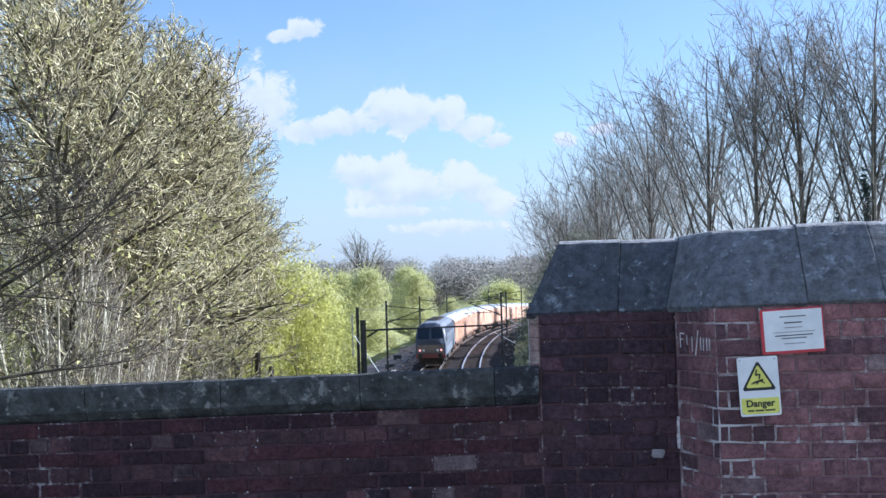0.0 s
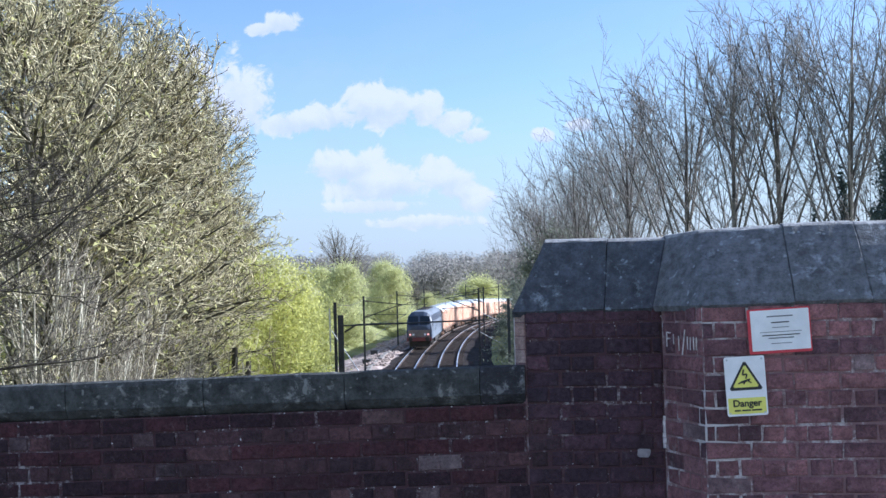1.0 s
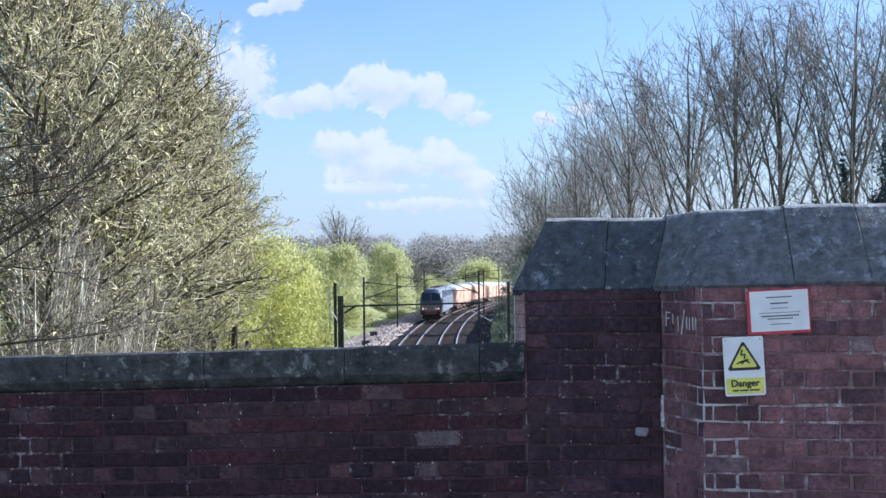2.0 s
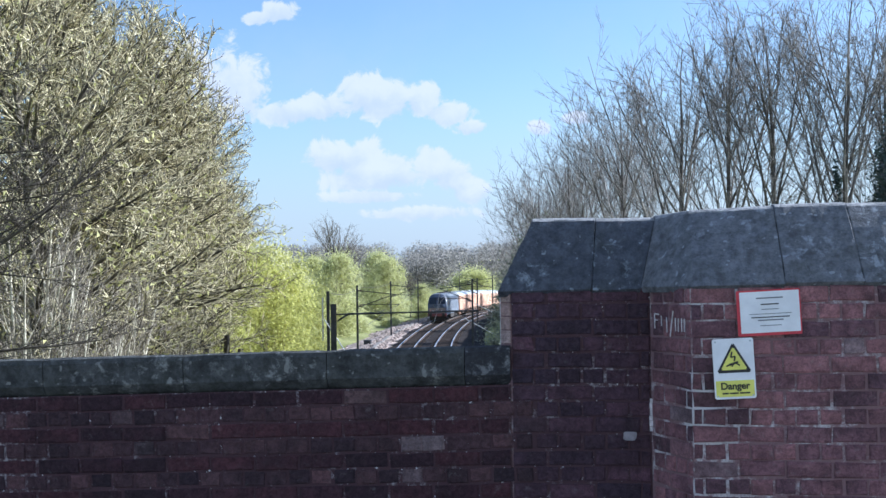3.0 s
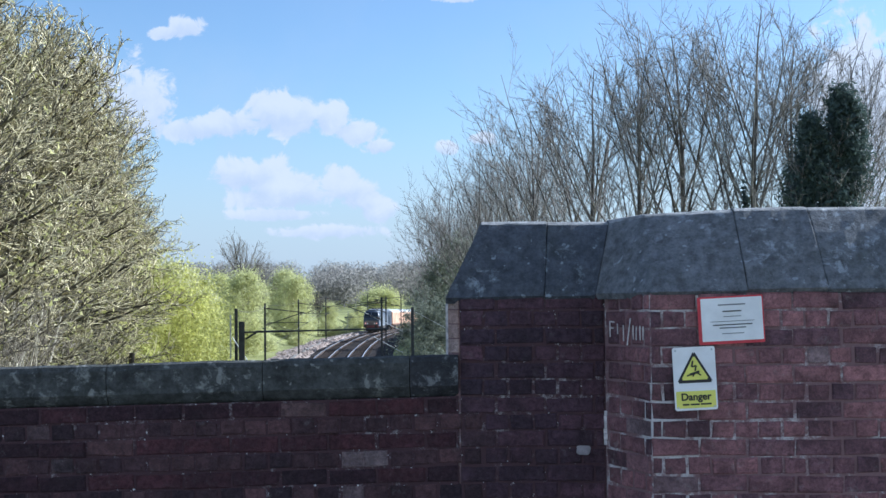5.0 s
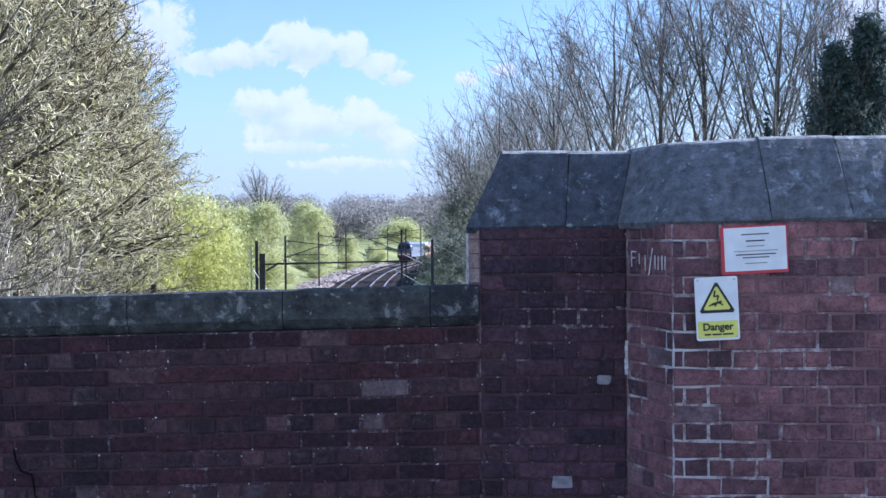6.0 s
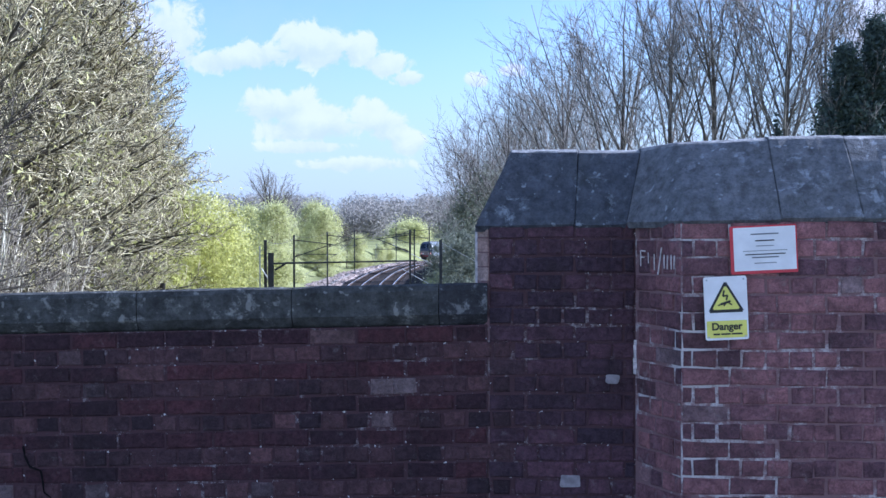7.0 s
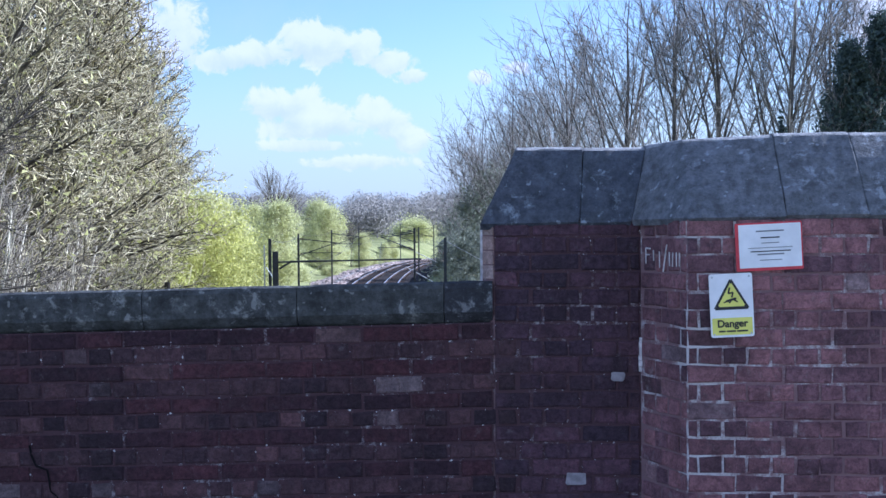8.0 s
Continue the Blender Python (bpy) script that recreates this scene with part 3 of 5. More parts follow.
        # open the joint between slabs slightly
        for sec, push in ((secs[0], 0.0012), (secs[-1], -0.0012)):
            for k in range(len(sec)):
                sec[k] = sec[k] + Vector((push * (1 + 0.8 * math.sin(k * 2.1 + no)), 0.004 if 0 < k < 9 else 0, -0.003 if 6 < k < 12 else 0))
        v, f = loft([[q + Vector((0, 0, dz)) for q in sec] for sec in secs])
        n = len(secs[0])
        ob = mesh_ob("cap_slab", v, f, [SLAB_DARK if no < 2 else SLAB, SLAB_LIT_EDGE], None, idx=[1 if len(q) == 4 and all(c % n in (8, 9, 10, 11) for c in q) else 0 for q in f])
        tagged(ob, "dark weathered sloping stone cap slab on the brick wall", "cap slab", "caps of the tall wall")


def slab_sign(bm, w, h, d, r, mi=0):
    """A thin plate with rounded corners in the xz plane, its face towards -y."""
    ring = []
    for cx, cz, a0 in ((w / 2 - r, h / 2 - r, 0), (-w / 2 + r, h / 2 - r, 90), (-w / 2 + r, -h / 2 + r, 180), (w / 2 - r, -h / 2 + r, 270)):
        for i in range(5):
            a = radians(a0 + 22.5 * i)
            ring.append((cx + r * math.cos(a), cz + r * math.sin(a)))
    lo = [bm.verts.new((x, 0, z)) for x, z in ring]
    hi = [bm.verts.new((x, -d, z)) for x, z in ring]
    n = len(ring)
    bm.faces.new(hi).material_index = mi
    bm.faces.new(lo[::-1]).material_index = mi
    for i in range(n):
        j = (i + 1) % n
        bm.faces.new((lo[i], lo[j], hi[j], hi[i])).material_index = mi
    bmesh.ops.recalc_face_normals(bm, faces=bm.faces)


def words(name, text, size, x, y, z, mat, parent, bold=0.0):
    cu = bpy.data.curves.new(name, "FONT")
    cu.body, cu.size, cu.align_x, cu.align_y = text, size, "CENTER", "CENTER"
    cu.extrude, cu.offset = 0.0008, bold
    tmp = bpy.data.objects.new(name, cu)
    scene.collection.objects.link(tmp)
    me = bpy.data.meshes.new_from_object(tmp.evaluated_get(bpy.context.evaluated_depsgraph_get()))
    bpy.data.objects.remove(tmp)
    me.materials.clear()
    me.materials.append(mat)
    ob = new(name, me)
    ob.parent = parent
    ob.matrix_basis = pose(x, y, z, 90, 0, 0)
    return ob


def bar(name, x, z, w, h, y, mat, parent):
    bm = bmesh.new()
    box(bm, (x - w / 2, y - 0.0008, z - h / 2), (x + w / 2, y, z + h / 2))
    return part(name, bm, mat, parent)


def build_signs():
    y = PIER_Y - 0.014
    # notice with a red border
    m = pose(1.3095, y, 1.4905, 0, -2.6, 0)
    s = empty("notice_sign", m, "white printed notice with a red border screwed to the brick pier", "sign")
    bm = bmesh.new()
    slab_sign(bm, 0.286, 0.208, 0.004, 0.006)
    part("backing", bm, RED, s, "red border plate").matrix_basis = pose(-0.003, 0, -0.002)
    bm = bmesh.new()
    slab_sign(bm, 0.266, 0.188, 0.003, 0.003)
    p = part("panel", bm, WHITE, s, "white notice panel")
    p.matrix_basis = pose(0.001, -0.0045, 0.001)
    for z, w, h, mat in ((0.066, 0.125, 0.007, GREYINK), (0.036, 0.085, 0.007, INK), (0.012, 0.080, 0.004, GREYINK), (-0.010, 0.200, 0.0025, INK), (-0.026, 0.180, 0.006, INK), (-0.040, 0.120, 0.007, GREYINK), (-0.066, 0.100, 0.004, GREYINK)):
        bar("print_line", 0.002, z * 0.95 + 0.002, w * 0.95, h * 0.75, -0.0080, mat, s)
    # danger plate
    m = pose(1.146, y, 1.233, 0, -2.6, 0)
    d = empty("danger_sign", m, "white and yellow danger plate with a black warning triangle", "sign")
    bm = bmesh.new()
    slab_sign(bm, 0.186, 0.276, 0.004, 0.010)
    part("plate", bm, WHITE, d)
    bm = bmesh.new()
    slab_sign(bm, 0.172, 0.074, 0.001, 0.004)
    p = part("yellow_panel", bm, YELLOW, d, "yellow text panel")
    p.matrix_basis = pose(0, -0.0042, -0.091)

    def tri(name, size, yy, mat, dz):
        bm = bmesh.new()
        k = size / 2
        ring = [(-k, -k * 0.86), (k, -k * 0.86), (0, k * 0.9)]
        lo = [bm.verts.new((a, 0, b)) for a, b in ring]
        hi = [bm.verts.new((a, -0.001, b)) for a, b in ring]
        bm.faces.new(hi)
        bm.faces.new(lo[::-1])
        for i in range(3):
            j = (i + 1) % 3
            bm.faces.new((lo[i], lo[j], hi[j], hi[i]))
        bmesh.ops.recalc_face_normals(bm, faces=bm.faces)
        bmesh.ops.bevel(bm, geom=[e for e in bm.edges if abs(e.verts[0].co.y - e.verts[1].co.y) > 0.0005], offset=size * 0.05, segments=3, affect="EDGES")
        p = part(name, bm, mat, d)
        p.matrix_basis = pose(0, yy, dz)
        return p

    tri("triangle_border", 0.160, -0.0042, INK, 0.050)
    tri("triangle_field", 0.122, -0.0056, YELLOW, 0.047)
    # bolt and fallen shape inside the triangle, as plain strokes
    bm = bmesh.new()
    for (ax, az), (bx, bz), r in (((-0.006, 0.078), (-0.012, 0.052), 0.0038), ((-0.012, 0.052), (0.008, 0.056), 0.0034), ((0.008, 0.056), (0.002, 0.034), 0.0034)):
        rod(bm, (ax, 0, az), (bx, 0, bz), r, 6)
    part("bolt_mark", bm, INK, d).matrix_basis = pose(0, -0.0068, 0)
    bm = bmesh.new()
    for (ax, az), (bx, bz), r in (((-0.022, 0.018), (0.020, 0.030), 0.0048), ((-0.022, 0.018), (-0.034, 0.012), 0.003), ((0.008, 0.026), (0.026, 0.014), 0.003), ((0.0, 0.022), (-0.010, 0.010), 0.003)):
        rod(bm, (ax, 0, az), (bx, 0, bz), r, 6)
    part("warning_mark", bm, INK, d).matrix_basis = pose(0, -0.0068, 0)
    words("lettering", "Danger", 0.044, 0, -0.0068, -0.080, INK, d, 0.0011)
    for bx, bw in ((-0.045, 0.028), (-0.006, 0.040), (0.042, 0.046)):
        bar("print_line", bx, -0.112, bw, 0.007, -0.0055, INK, d)
    for sx in (-1, 1):
        for sz in (-1, 1):
            bm = bmesh.new()
            rod(bm, (sx * 0.079, -0.002, sz * 0.124), (sx * 0.079, -0.0062, sz * 0.124), 0.004, 10)
            part("screw", bm, GALV, d)


def build_graffiti():
    """Old chalked marks on the canted bricks."""
    ux = Vector((PIER_X - CANT_X, PIER_Y, 0)).normalized()
    nrm = Vector((ux.y, -ux.x, 0))
    g = empty("chalk_marks", Matrix.Translation((CANT_X, 0, 0)), "faded white chalk strokes on the canted brick face", "graffiti")
    strokes = [(0.050, 1.478, 0.052, 1.405), (0.052, 1.476, 0.090, 1.474), (0.052, 1.446, 0.080, 1.446), (0.115, 1.468, 0.117, 1.420), (0.165, 1.462, 0.167, 1.390), (0.196, 1.372, 0.226, 1.494), (0.246, 1.462, 0.248, 1.400), (0.274, 1.460, 0.272, 1.398), (0.302, 1.462, 0.304, 1.398), (0.328, 1.460, 0.326, 1.400)]
    for a, za, b, zb in strokes:
        bm = bmesh.new()
        p, q = ux * a + nrm * 0.004, ux * b + nrm * 0.004
        rod(bm, (p.x, p.y, za), (q.x, q.y, zb), 0.0034, 5)
        part("stroke", bm, CHALK, g)


BRICK_EDGE = brick_mat("brick_edge", (0.60, 0.46, 0.41), (0.52, 0.36, 0.31), (0.5, 0.42, 0.36))
build_deck()
build_low_wall()
build_tall_wall()
build_signs()
build_graffiti()


def build_paint_patches():
    """Two dabs of old whitewash on the recessed bricks."""
    for x, z, w, h in ((0.683, 0.877, 0.062, 0.042), (0.487, 0.399, 0.092, 0.058)):
        bm = bmesh.new()
        slab_sign(bm, w, h, 0.007, 0.012)
        for v in bm.verts:
            v.co.x += 0.006 * noise.noise((v.co.x * 60, v.co.z * 60, x))
            v.co.z += 0.006 * noise.noise((v.co.x * 60, v.co.z * 60, x + 7))
        ob = part("paint_patch", bm, PATCH, None)
        ob.matrix_basis = pose(x, 0, z)
        tagged(ob, "pale dab of old whitewash on a sooty brick", "paint patch", "whitewash dabs")


def build_smear():
    """A run of lime down the inner corner of the pier."""
    rng = random.Random(21)
    s = empty("lime_smear", Matrix.Translation((CANT_X, 0, 0)), "thin white run of lime down the inner brick corner", "lime smear")
    z = 1.06
    while z > 0.90:
        h = rng.uniform(0.018, 0.034)
        bm = bmesh.new()
        x0, x1 = rng.uniform(-0.012, -0.006), rng.uniform(0.002, 0.006)
        ring = [(x0, -0.004), (x1, -0.007), (x1 + 0.002, 0.002), (x0, 0.004)]
        prism(bm, ring, z - h, z)
        bmesh.ops.recalc_face_normals(bm, faces=bm.faces)
        part("run", bm, CHALK, s)
        z -= h + 0.002


def build_crack():
    """A stepped settlement crack low in the parapet."""
    rng = random.Random(17)
    way = [(-2.120, 0.545), (-2.112, 0.500), (-2.088, 0.446), (-2.060, 0.436), (-2.034, 0.428), (-2.026, 0.380), (-2.018, 0.325), (-1.985, 0.300), (-1.975, 0.252)]
    c = empty("wall_crack", Matrix(), "dark stepped crack through the brickwork of the parapet", "crack")
    # the crack's dark gap is drawn as thin black strips over the bricks
    for (xa, za), (xb, zb) in zip(way, way[1:]):
        bm = bmesh.new()
        w = rng.uniform(0.0025, 0.0045)
        dx, dz = xb - xa, zb - za
        n = math.hypot(dx, dz)
        ox, oz = -dz / n * w, dx / n * w
        ring = [(xa + ox, za + oz), (xb + ox * 0.7, zb + oz * 0.7), (xb - ox * 0.7, zb - oz * 0.7), (xa - ox, za - oz)]
        f = [bm.verts.new((x, -0.0075, z)) for x, z in ring]
        b = [bm.verts.new((x, 0.004, z)) for x, z in ring]
        bm.faces.new(f)
        bm.faces.new(b[::-1])
        for i in range(4):
            j = (i + 1) % 4
            bm.faces.new((f[i], b[i], b[j], f[j]))
        bmesh.ops.recalc_face_normals(bm, faces=bm.faces)
        part("crack_run", bm, CRACK_BLACK, c)


CRACK_BLACK = plain("crack_black", (0.012, 0.011, 0.012), 0.95, 0.0, 0.3, 20, 0.0, 0.1)
build_crack()
build_smear()
PATCH = plain("whitewash", (0.30, 0.27, 0.28), 0.9, 0.0, 0.3, 20)
build_paint_patches()


# ---- the train ----
TRAIN_BLUE = plain("loco_dark_blue", (0.05, 0.065, 0.10), 0.35, 0.0, 0.2, 1.5)
TRAIN_SILVER = plain("loco_silver", (0.17, 0.19, 0.22), 0.7, 0.0, 0.15, 1.5, 0.0, 0.2)
TRAIN_YELLOW = plain("loco_warning_yellow", (0.20, 0.16, 0.14), 0.45, 0.0, 0.2, 1.5)
TRAIN_RED = plain("loco_red", (0.20, 0.055, 0.05), 0.45, 0.0, 0.2, 1.5)
WAGON_SIDE = plain("wagon_orange", (0.74, 0.47, 0.33), 0.7, 0.0, 0.25, 0.8, 0.0, 0.25)
WAGON_ROOF = plain("wagon_roof", (0.50, 0.53, 0.54), 0.5, 0.0, 0.15, 0.8)
UNDER = plain("underframe_black", (0.045, 0.038, 0.033), 0.8, 0.0, 0.4, 3.0)
BOGIE_TAN = plain("bogie_dusty", (0.22, 0.13, 0.085), 0.85, 0.0, 0.4, 3.0)


def glass_b(k):
    setk(k, col=(0.012, 0.018, 0.028, 1), rough=0.08, spec=0.6)


GLASS = material("cab_glass", glass_b)


def lamp_b(col, power):
    def b(k):
        return k.add("ShaderNodeEmission", {"Color": (*col, 1), "Strength": power})
    return b


TAIL = material("tail_light", lamp_b((1.0, 0.45, 0.36), 0.75))


def bogie(parent, y, mat):
    bm = bmesh.new()
    for s in (-1, 1):
        box(bm, (s * 1.02 - 0.07, y - 1.75, 0.42), (s * 1.02 + 0.07, y + 1.75, 0.72), 0.03)
        for dy in (-1.0, 1.0):
            box(bm, (s * 1.08 - 0.09, y + dy - 0.22, 0.28), (s * 1.08 + 0.09, y + dy + 0.22, 0.62), 0.03)
            rod(bm, (s * 1.1, y + dy * 0.45, 0.40), (s * 1.1, y + dy * 0.45, 0.78), 0.10, 8)
    box(bm, (-1.0, y - 0.35, 0.5), (1.0, y + 0.35, 0.85), 0.03)
    b = part("bogie", bm, mat, parent)
    for dy in (-1.0, 1.0):
        bm = bmesh.new()
        rod(bm, (-0.85, y + dy, 0.46), (0.85, y + dy, 0.46), 0.08, 8)
        for s in (-1, 1):
            rod(bm, (s * 0.68, y + dy, 0.46), (s * 0.80, y + dy, 0.46), 0.46, 20)
        part("wheelset", bm, UNDER, b)
    return b


def buffers(parent, y, sgn):
    for s in (-1, 1):
        bm = bmesh.new()
        rod(bm, (s * 0.87, y, 1.05), (s * 0.87, y + sgn * 0.42, 1.05), 0.09, 10)
        rod(bm, (s * 0.87, y + sgn * 0.42, 1.05), (s * 0.87, y + sgn * 0.48, 1.05), 0.23, 14)
        part("buffer", bm, UNDER, parent)


def build_loco():
    t = empty("diesel_locomotive", Matrix(), "dark blue and silver locomotive with red tail lights on the track", "locomotive")
    # half-profile of the body, mirrored: side, shoulder, roof
    def ring(y, top, w=1.32, zlo=1.0):
        half = [(w, zlo), (w, min(2.75, top - 0.5)), (w - 0.14, top - 0.48), (w - 0.46, top - 0.14), (w - 0.85, top)]
        return [(x, y, z) for x, z in half] + [(-x, y, z) for x, z in reversed(half)]
    secs = [ring(-10.62, 2.35, 1.20), ring(-10.58, 2.42, 1.27), ring(-10.1, 3.45, 1.30), ring(-9.75, 3.80, 1.32), ring(-8.6, 3.88, 1.32), ring(8.6, 3.88, 1.32), ring(9.75, 3.80, 1.32), ring(10.1, 3.45, 1.30), ring(10.58, 2.42, 1.27), ring(10.62, 2.35, 1.20)]
    v, f = loft(secs)
    idx = []
    for i in range(len(secs) - 1):
        for j in range(10):
            silver = 3 <= i <= 5 and j in (0, 8, 9)
            idx.append(1 if silver or (3 <= i <= 5 and j in (2, 3, 4, 5, 6)) else 0)
    idx += [0, 0]
    mesh_ob("body", v, f, [TRAIN_BLUE, TRAIN_SILVER], t, idx=idx)
    for sgn in (-1, 1):
        # lower front: yellow panel, red beam, windscreens
        bm = bmesh.new()
        box(bm, (-1.12, sgn * 10.63 - 0.02, 1.25), (1.12, sgn * 10.63 + 0.02, 1.95), 0.015)
        part("warning_panel", bm, TRAIN_YELLOW, t, "yellow warning panel")
        bm = bmesh.new()
        box(bm, (-1.28, sgn * 10.6 - 0.12, 0.82), (1.28, sgn * 10.6 + 0.12, 1.20), 0.03)
        part("buffer_beam", bm, TRAIN_RED, t, "red buffer beam")
        for s in (-1, 1):
            a, b = (0.10, 1.10) if s > 0 else (-1.10, -0.10)
            q = [(a, 10.585, 2.50), (b, 10.585, 2.50), (b * 0.96, 10.17, 3.35), (a, 10.17, 3.35)]
            v = [(x, sgn * (y + 0.012), z) for x, y, z in q] + [(x, sgn * (y - 0.02), z) for x, y, z in q]
            mesh_ob("windscreen", v, [(0, 1, 2, 3), (7, 6, 5, 4), (0, 4, 5, 1), (1, 5, 6, 2), (2, 6, 7, 3), (3, 7, 4, 0)], GLASS, t)
            bm = bmesh.new()
            rod(bm, (s * 0.92, sgn * 10.66, 1.50), (s * 0.92, sgn * 10.70, 1.50), 0.09, 14)
            part("tail_lamp" if sgn < 0 else "head_lamp", bm, TAIL if sgn < 0 else WHITE, t, "glowing red tail lamp" if sgn < 0 else "")
            bm = bmesh.new()
            rod(bm, (s * 0.60, sgn * 10.66, 1.50), (s * 0.60, sgn * 10.69, 1.50), 0.11, 14)
            part("marker_lamp", bm, WHITE, t)
        buffers(t, sgn * 10.7, sgn)
        bm = bmesh.new()
        box(bm, (-1.05, sgn * 10.2 - 0.05, 0.25), (1.05, sgn * 10.2 + 0.05, 0.85), 0.02)
        part("snow_plough", bm, UNDER, t)
    for s in (-1, 1):
        for y in (-9.2, 9.2):
            bm = bmesh.new()
            box(bm, (s * 1.325 - 0.012, y - 0.35, 2.2), (s * 1.325 + 0.012, y + 0.35, 2.9), 0.01)
            part("side_window", bm, GLASS, t)
        for k in range(6):
            y = -6.5 + k * 2.6
            bm = bmesh.new()
            box(bm, (s * 1.33 - 0.015, y - 0.8, 1.7), (s * 1.33 + 0.015, y + 0.8, 2.6), 0.01)
            for q in range(5):
                box(bm, (s * 1.35 - 0.012, y - 0.75, 1.78 + q * 0.16), (s * 1.35 + 0.012, y + 0.75, 1.84 + q * 0.16))
            part("grille", bm, TRAIN_SILVER, t)
    bm = bmesh.new()
    box(bm, (-1.2, -3.0, 0.4), (1.2, 3.0, 0.98), 0.06)
    part("fuel_tank", bm, UNDER, t)
    for k in range(4):
        bm = bmesh.new()
        rod(bm, (0, -4.5 + k * 3, 3.86), (0, -4.5 + k * 3, 3.98), 0.6, 18)
        part("roof_fan", bm, UNDER, t)
    for y in (-6.9, 6.9):
        bogie(t, y, UNDER)
    return t


def build_wagon():
    t = empty("covered_wagon", Matrix(), "long covered freight wagon, sun-bleached orange sides and pale roof", "wagon")
    def ring(y, w=1.33):
        half = [(w, 1.15), (w, 3.15), (w - 0.06, 3.32), (w - 0.55, 3.66), (0.3, 3.78)]
        return [(x, y, z) for x, z in half] + [(-x, y, z) for x, z in reversed(half)]
    v, f = loft([ring(-8.3, 1.28), ring(-8.25), ring(8.25), ring(8.3, 1.28)])
    idx = []
    for i in range(3):
        for j in range(10):
            idx.append(1 if j in (2, 3, 4, 5, 6) else 0)
    mesh_ob("body", v, f, [WAGON_SIDE, WAGON_ROOF], t, idx=idx + [0, 0])
    for s in (-1, 1):
        for k in range(12):
            y = -8.0 + k * 16.0 / 11
            bm = bmesh.new()
            box(bm, (s * 1.35 - 0.035, y - 0.05, 1.15), (s * 1.35 + 0.035, y + 0.05, 3.18), 0.01)
            part("rib", bm, WAGON_SIDE, t)
        bm = bmesh.new()
        box(bm, (s * 1.30 - 0.06, -8.4, 0.92), (s * 1.30 + 0.06, 8.4, 1.14), 0.02)
        part("sole_bar", bm, BOGIE_TAN, t)
        for k in range(5):
            bm = bmesh.new()
            box(bm, (s * 1.0 - 0.25, -3.6 + k * 1.7, 0.45), (s * 1.0 + 0.25, -2.6 + k * 1.7, 0.92), 0.03)
            part("equipment_box", bm, BOGIE_TAN if k % 2 else UNDER, t)
    for k in range(4):
        bm = bmesh.new()
        box(bm, (-0.42, -6.6 + k * 4.0, 3.76), (0.42, -5.2 + k * 4.0, 3.86), 0.03)
        part("roof_hatch", bm, WAGON_ROOF, t)
    for sgn in (-1, 1):
        buffers(t, sgn * 8.4, sgn)
        bogie(t, sgn * 6.1, BOGIE_TAN)
    return t


loco = build_loco()
wagons = [build_wagon()]
tagged(wagons[0], group="wagons of the train")
for i in range(8):
    wagons.append(copy_thing(wagons[0], Matrix()))

TRAIN_Y = [(k * 0.5, 100.0 + 10.25 * k) for k in range(17)]   # steady 74 km/h


def on_line(y, half):
    """Pose of a vehicle centred at y, its bogies on the track."""
    a, b = along(y - half, 0), along(y + half, 0)
    d = (b - a).normalized()
    side = Vector((d.y, -d.x, 0)).normalized()
    up = side.cross(d)
    m = Matrix((side, d, up)).transposed().to_4x4()
    m.translation = (a + b) / 2
    return m


def motions():
    walk(loco, [(t, on_line(y + 10.9, 6.9)) for t, y in TRAIN_Y])
    for i, w in enumerate(wagons):
        walk(w, [(t, on_line(y + 21.9 + 8.9 + 17.8 * i, 6.1)) for t, y in TRAIN_Y])


# ---- overhead line ----
def i_beam(bm, x, y, z0, z1, w=0.20, d=0.20):
    """An upright H-section."""
    box(bm, (x - w / 2, y - d / 2, z0), (x + w / 2, y - d / 2 + 0.02, z1))
    box(bm, (x - w / 2, y + d / 2 - 0.02, z0), (x + w / 2, y + d / 2, z1))
    box(bm, (x - 0.012, y - d / 2 + 0.02, z0), (x + 0.012, y + d / 2 - 0.02, z1))


def build_mast(side, y, x, top, arm):
    """A mast beside the line; arm: reach of its cantilever over the track."""
    g = land(x, y) - 0.3
    m = empty("overhead_mast", Matrix.Translation((x, y, 0)), "slim dark steel overhead line mast beside the tracks", "mast", "overhead line masts")
    bm = bmesh.new()
    i_beam(bm, 0, 0, g, top, 0.14, 0.14)
    part("post", bm, STEEL, m)
    bm = bmesh.new()
    box(bm, (-0.3, -0.3, g - 0.3), (0.3, 0.3, g + 0.35), 0.03)
    part("footing", bm, SLEEPER, m)
    if not arm:
        return m
    s = side
    wire_top, wire_low = top - 0.75, top - 1.75
    bm = bmesh.new()
    rod(bm, (0, 0, wire_top + 0.35), (s * arm, 0, wire_top), 0.035, 6)
    part("top_tube", bm, STEEL, m)
    bm = bmesh.new()
    rod(bm, (0, 0, wire_top - 1.0), (s * arm * 0.95, 0, wire_top), 0.035, 6)
    part("strut", bm, STEEL, m)
    bm = bmesh.new()
    rod(bm, (s * 0.3, 0, wire_low + 0.25), (s * arm * 1.1, 0, wire_low + 0.22), 0.025, 6)
    part("registration_arm", bm, STEEL, m)
    bm = bmesh.new()
    rod(bm, (s * arm * 1.1, 0, wire_low + 0.22), (s * arm * 0.95, 0, wire_low), 0.02, 6)
    part("steady_arm", bm, STEEL, m)
    for z in (wire_top + 0.32, wire_top - 0.85):
        bm = bmesh.new()
        for k in range(4):
            rod(bm, (s * (0.16 + 0.07 * k), 0, z), (s * (0.19 + 0.07 * k), 0, z), 0.075, 8)
        part("insulator", bm, CERAMIC, m)
    return m


LEFT_MASTS = [(58, -12.68, 0.66), (91, -17.1, 0.56), (130, -20.4, 0.50), (168, -22.35, 0.70), (222, -21.7, 0.62)]
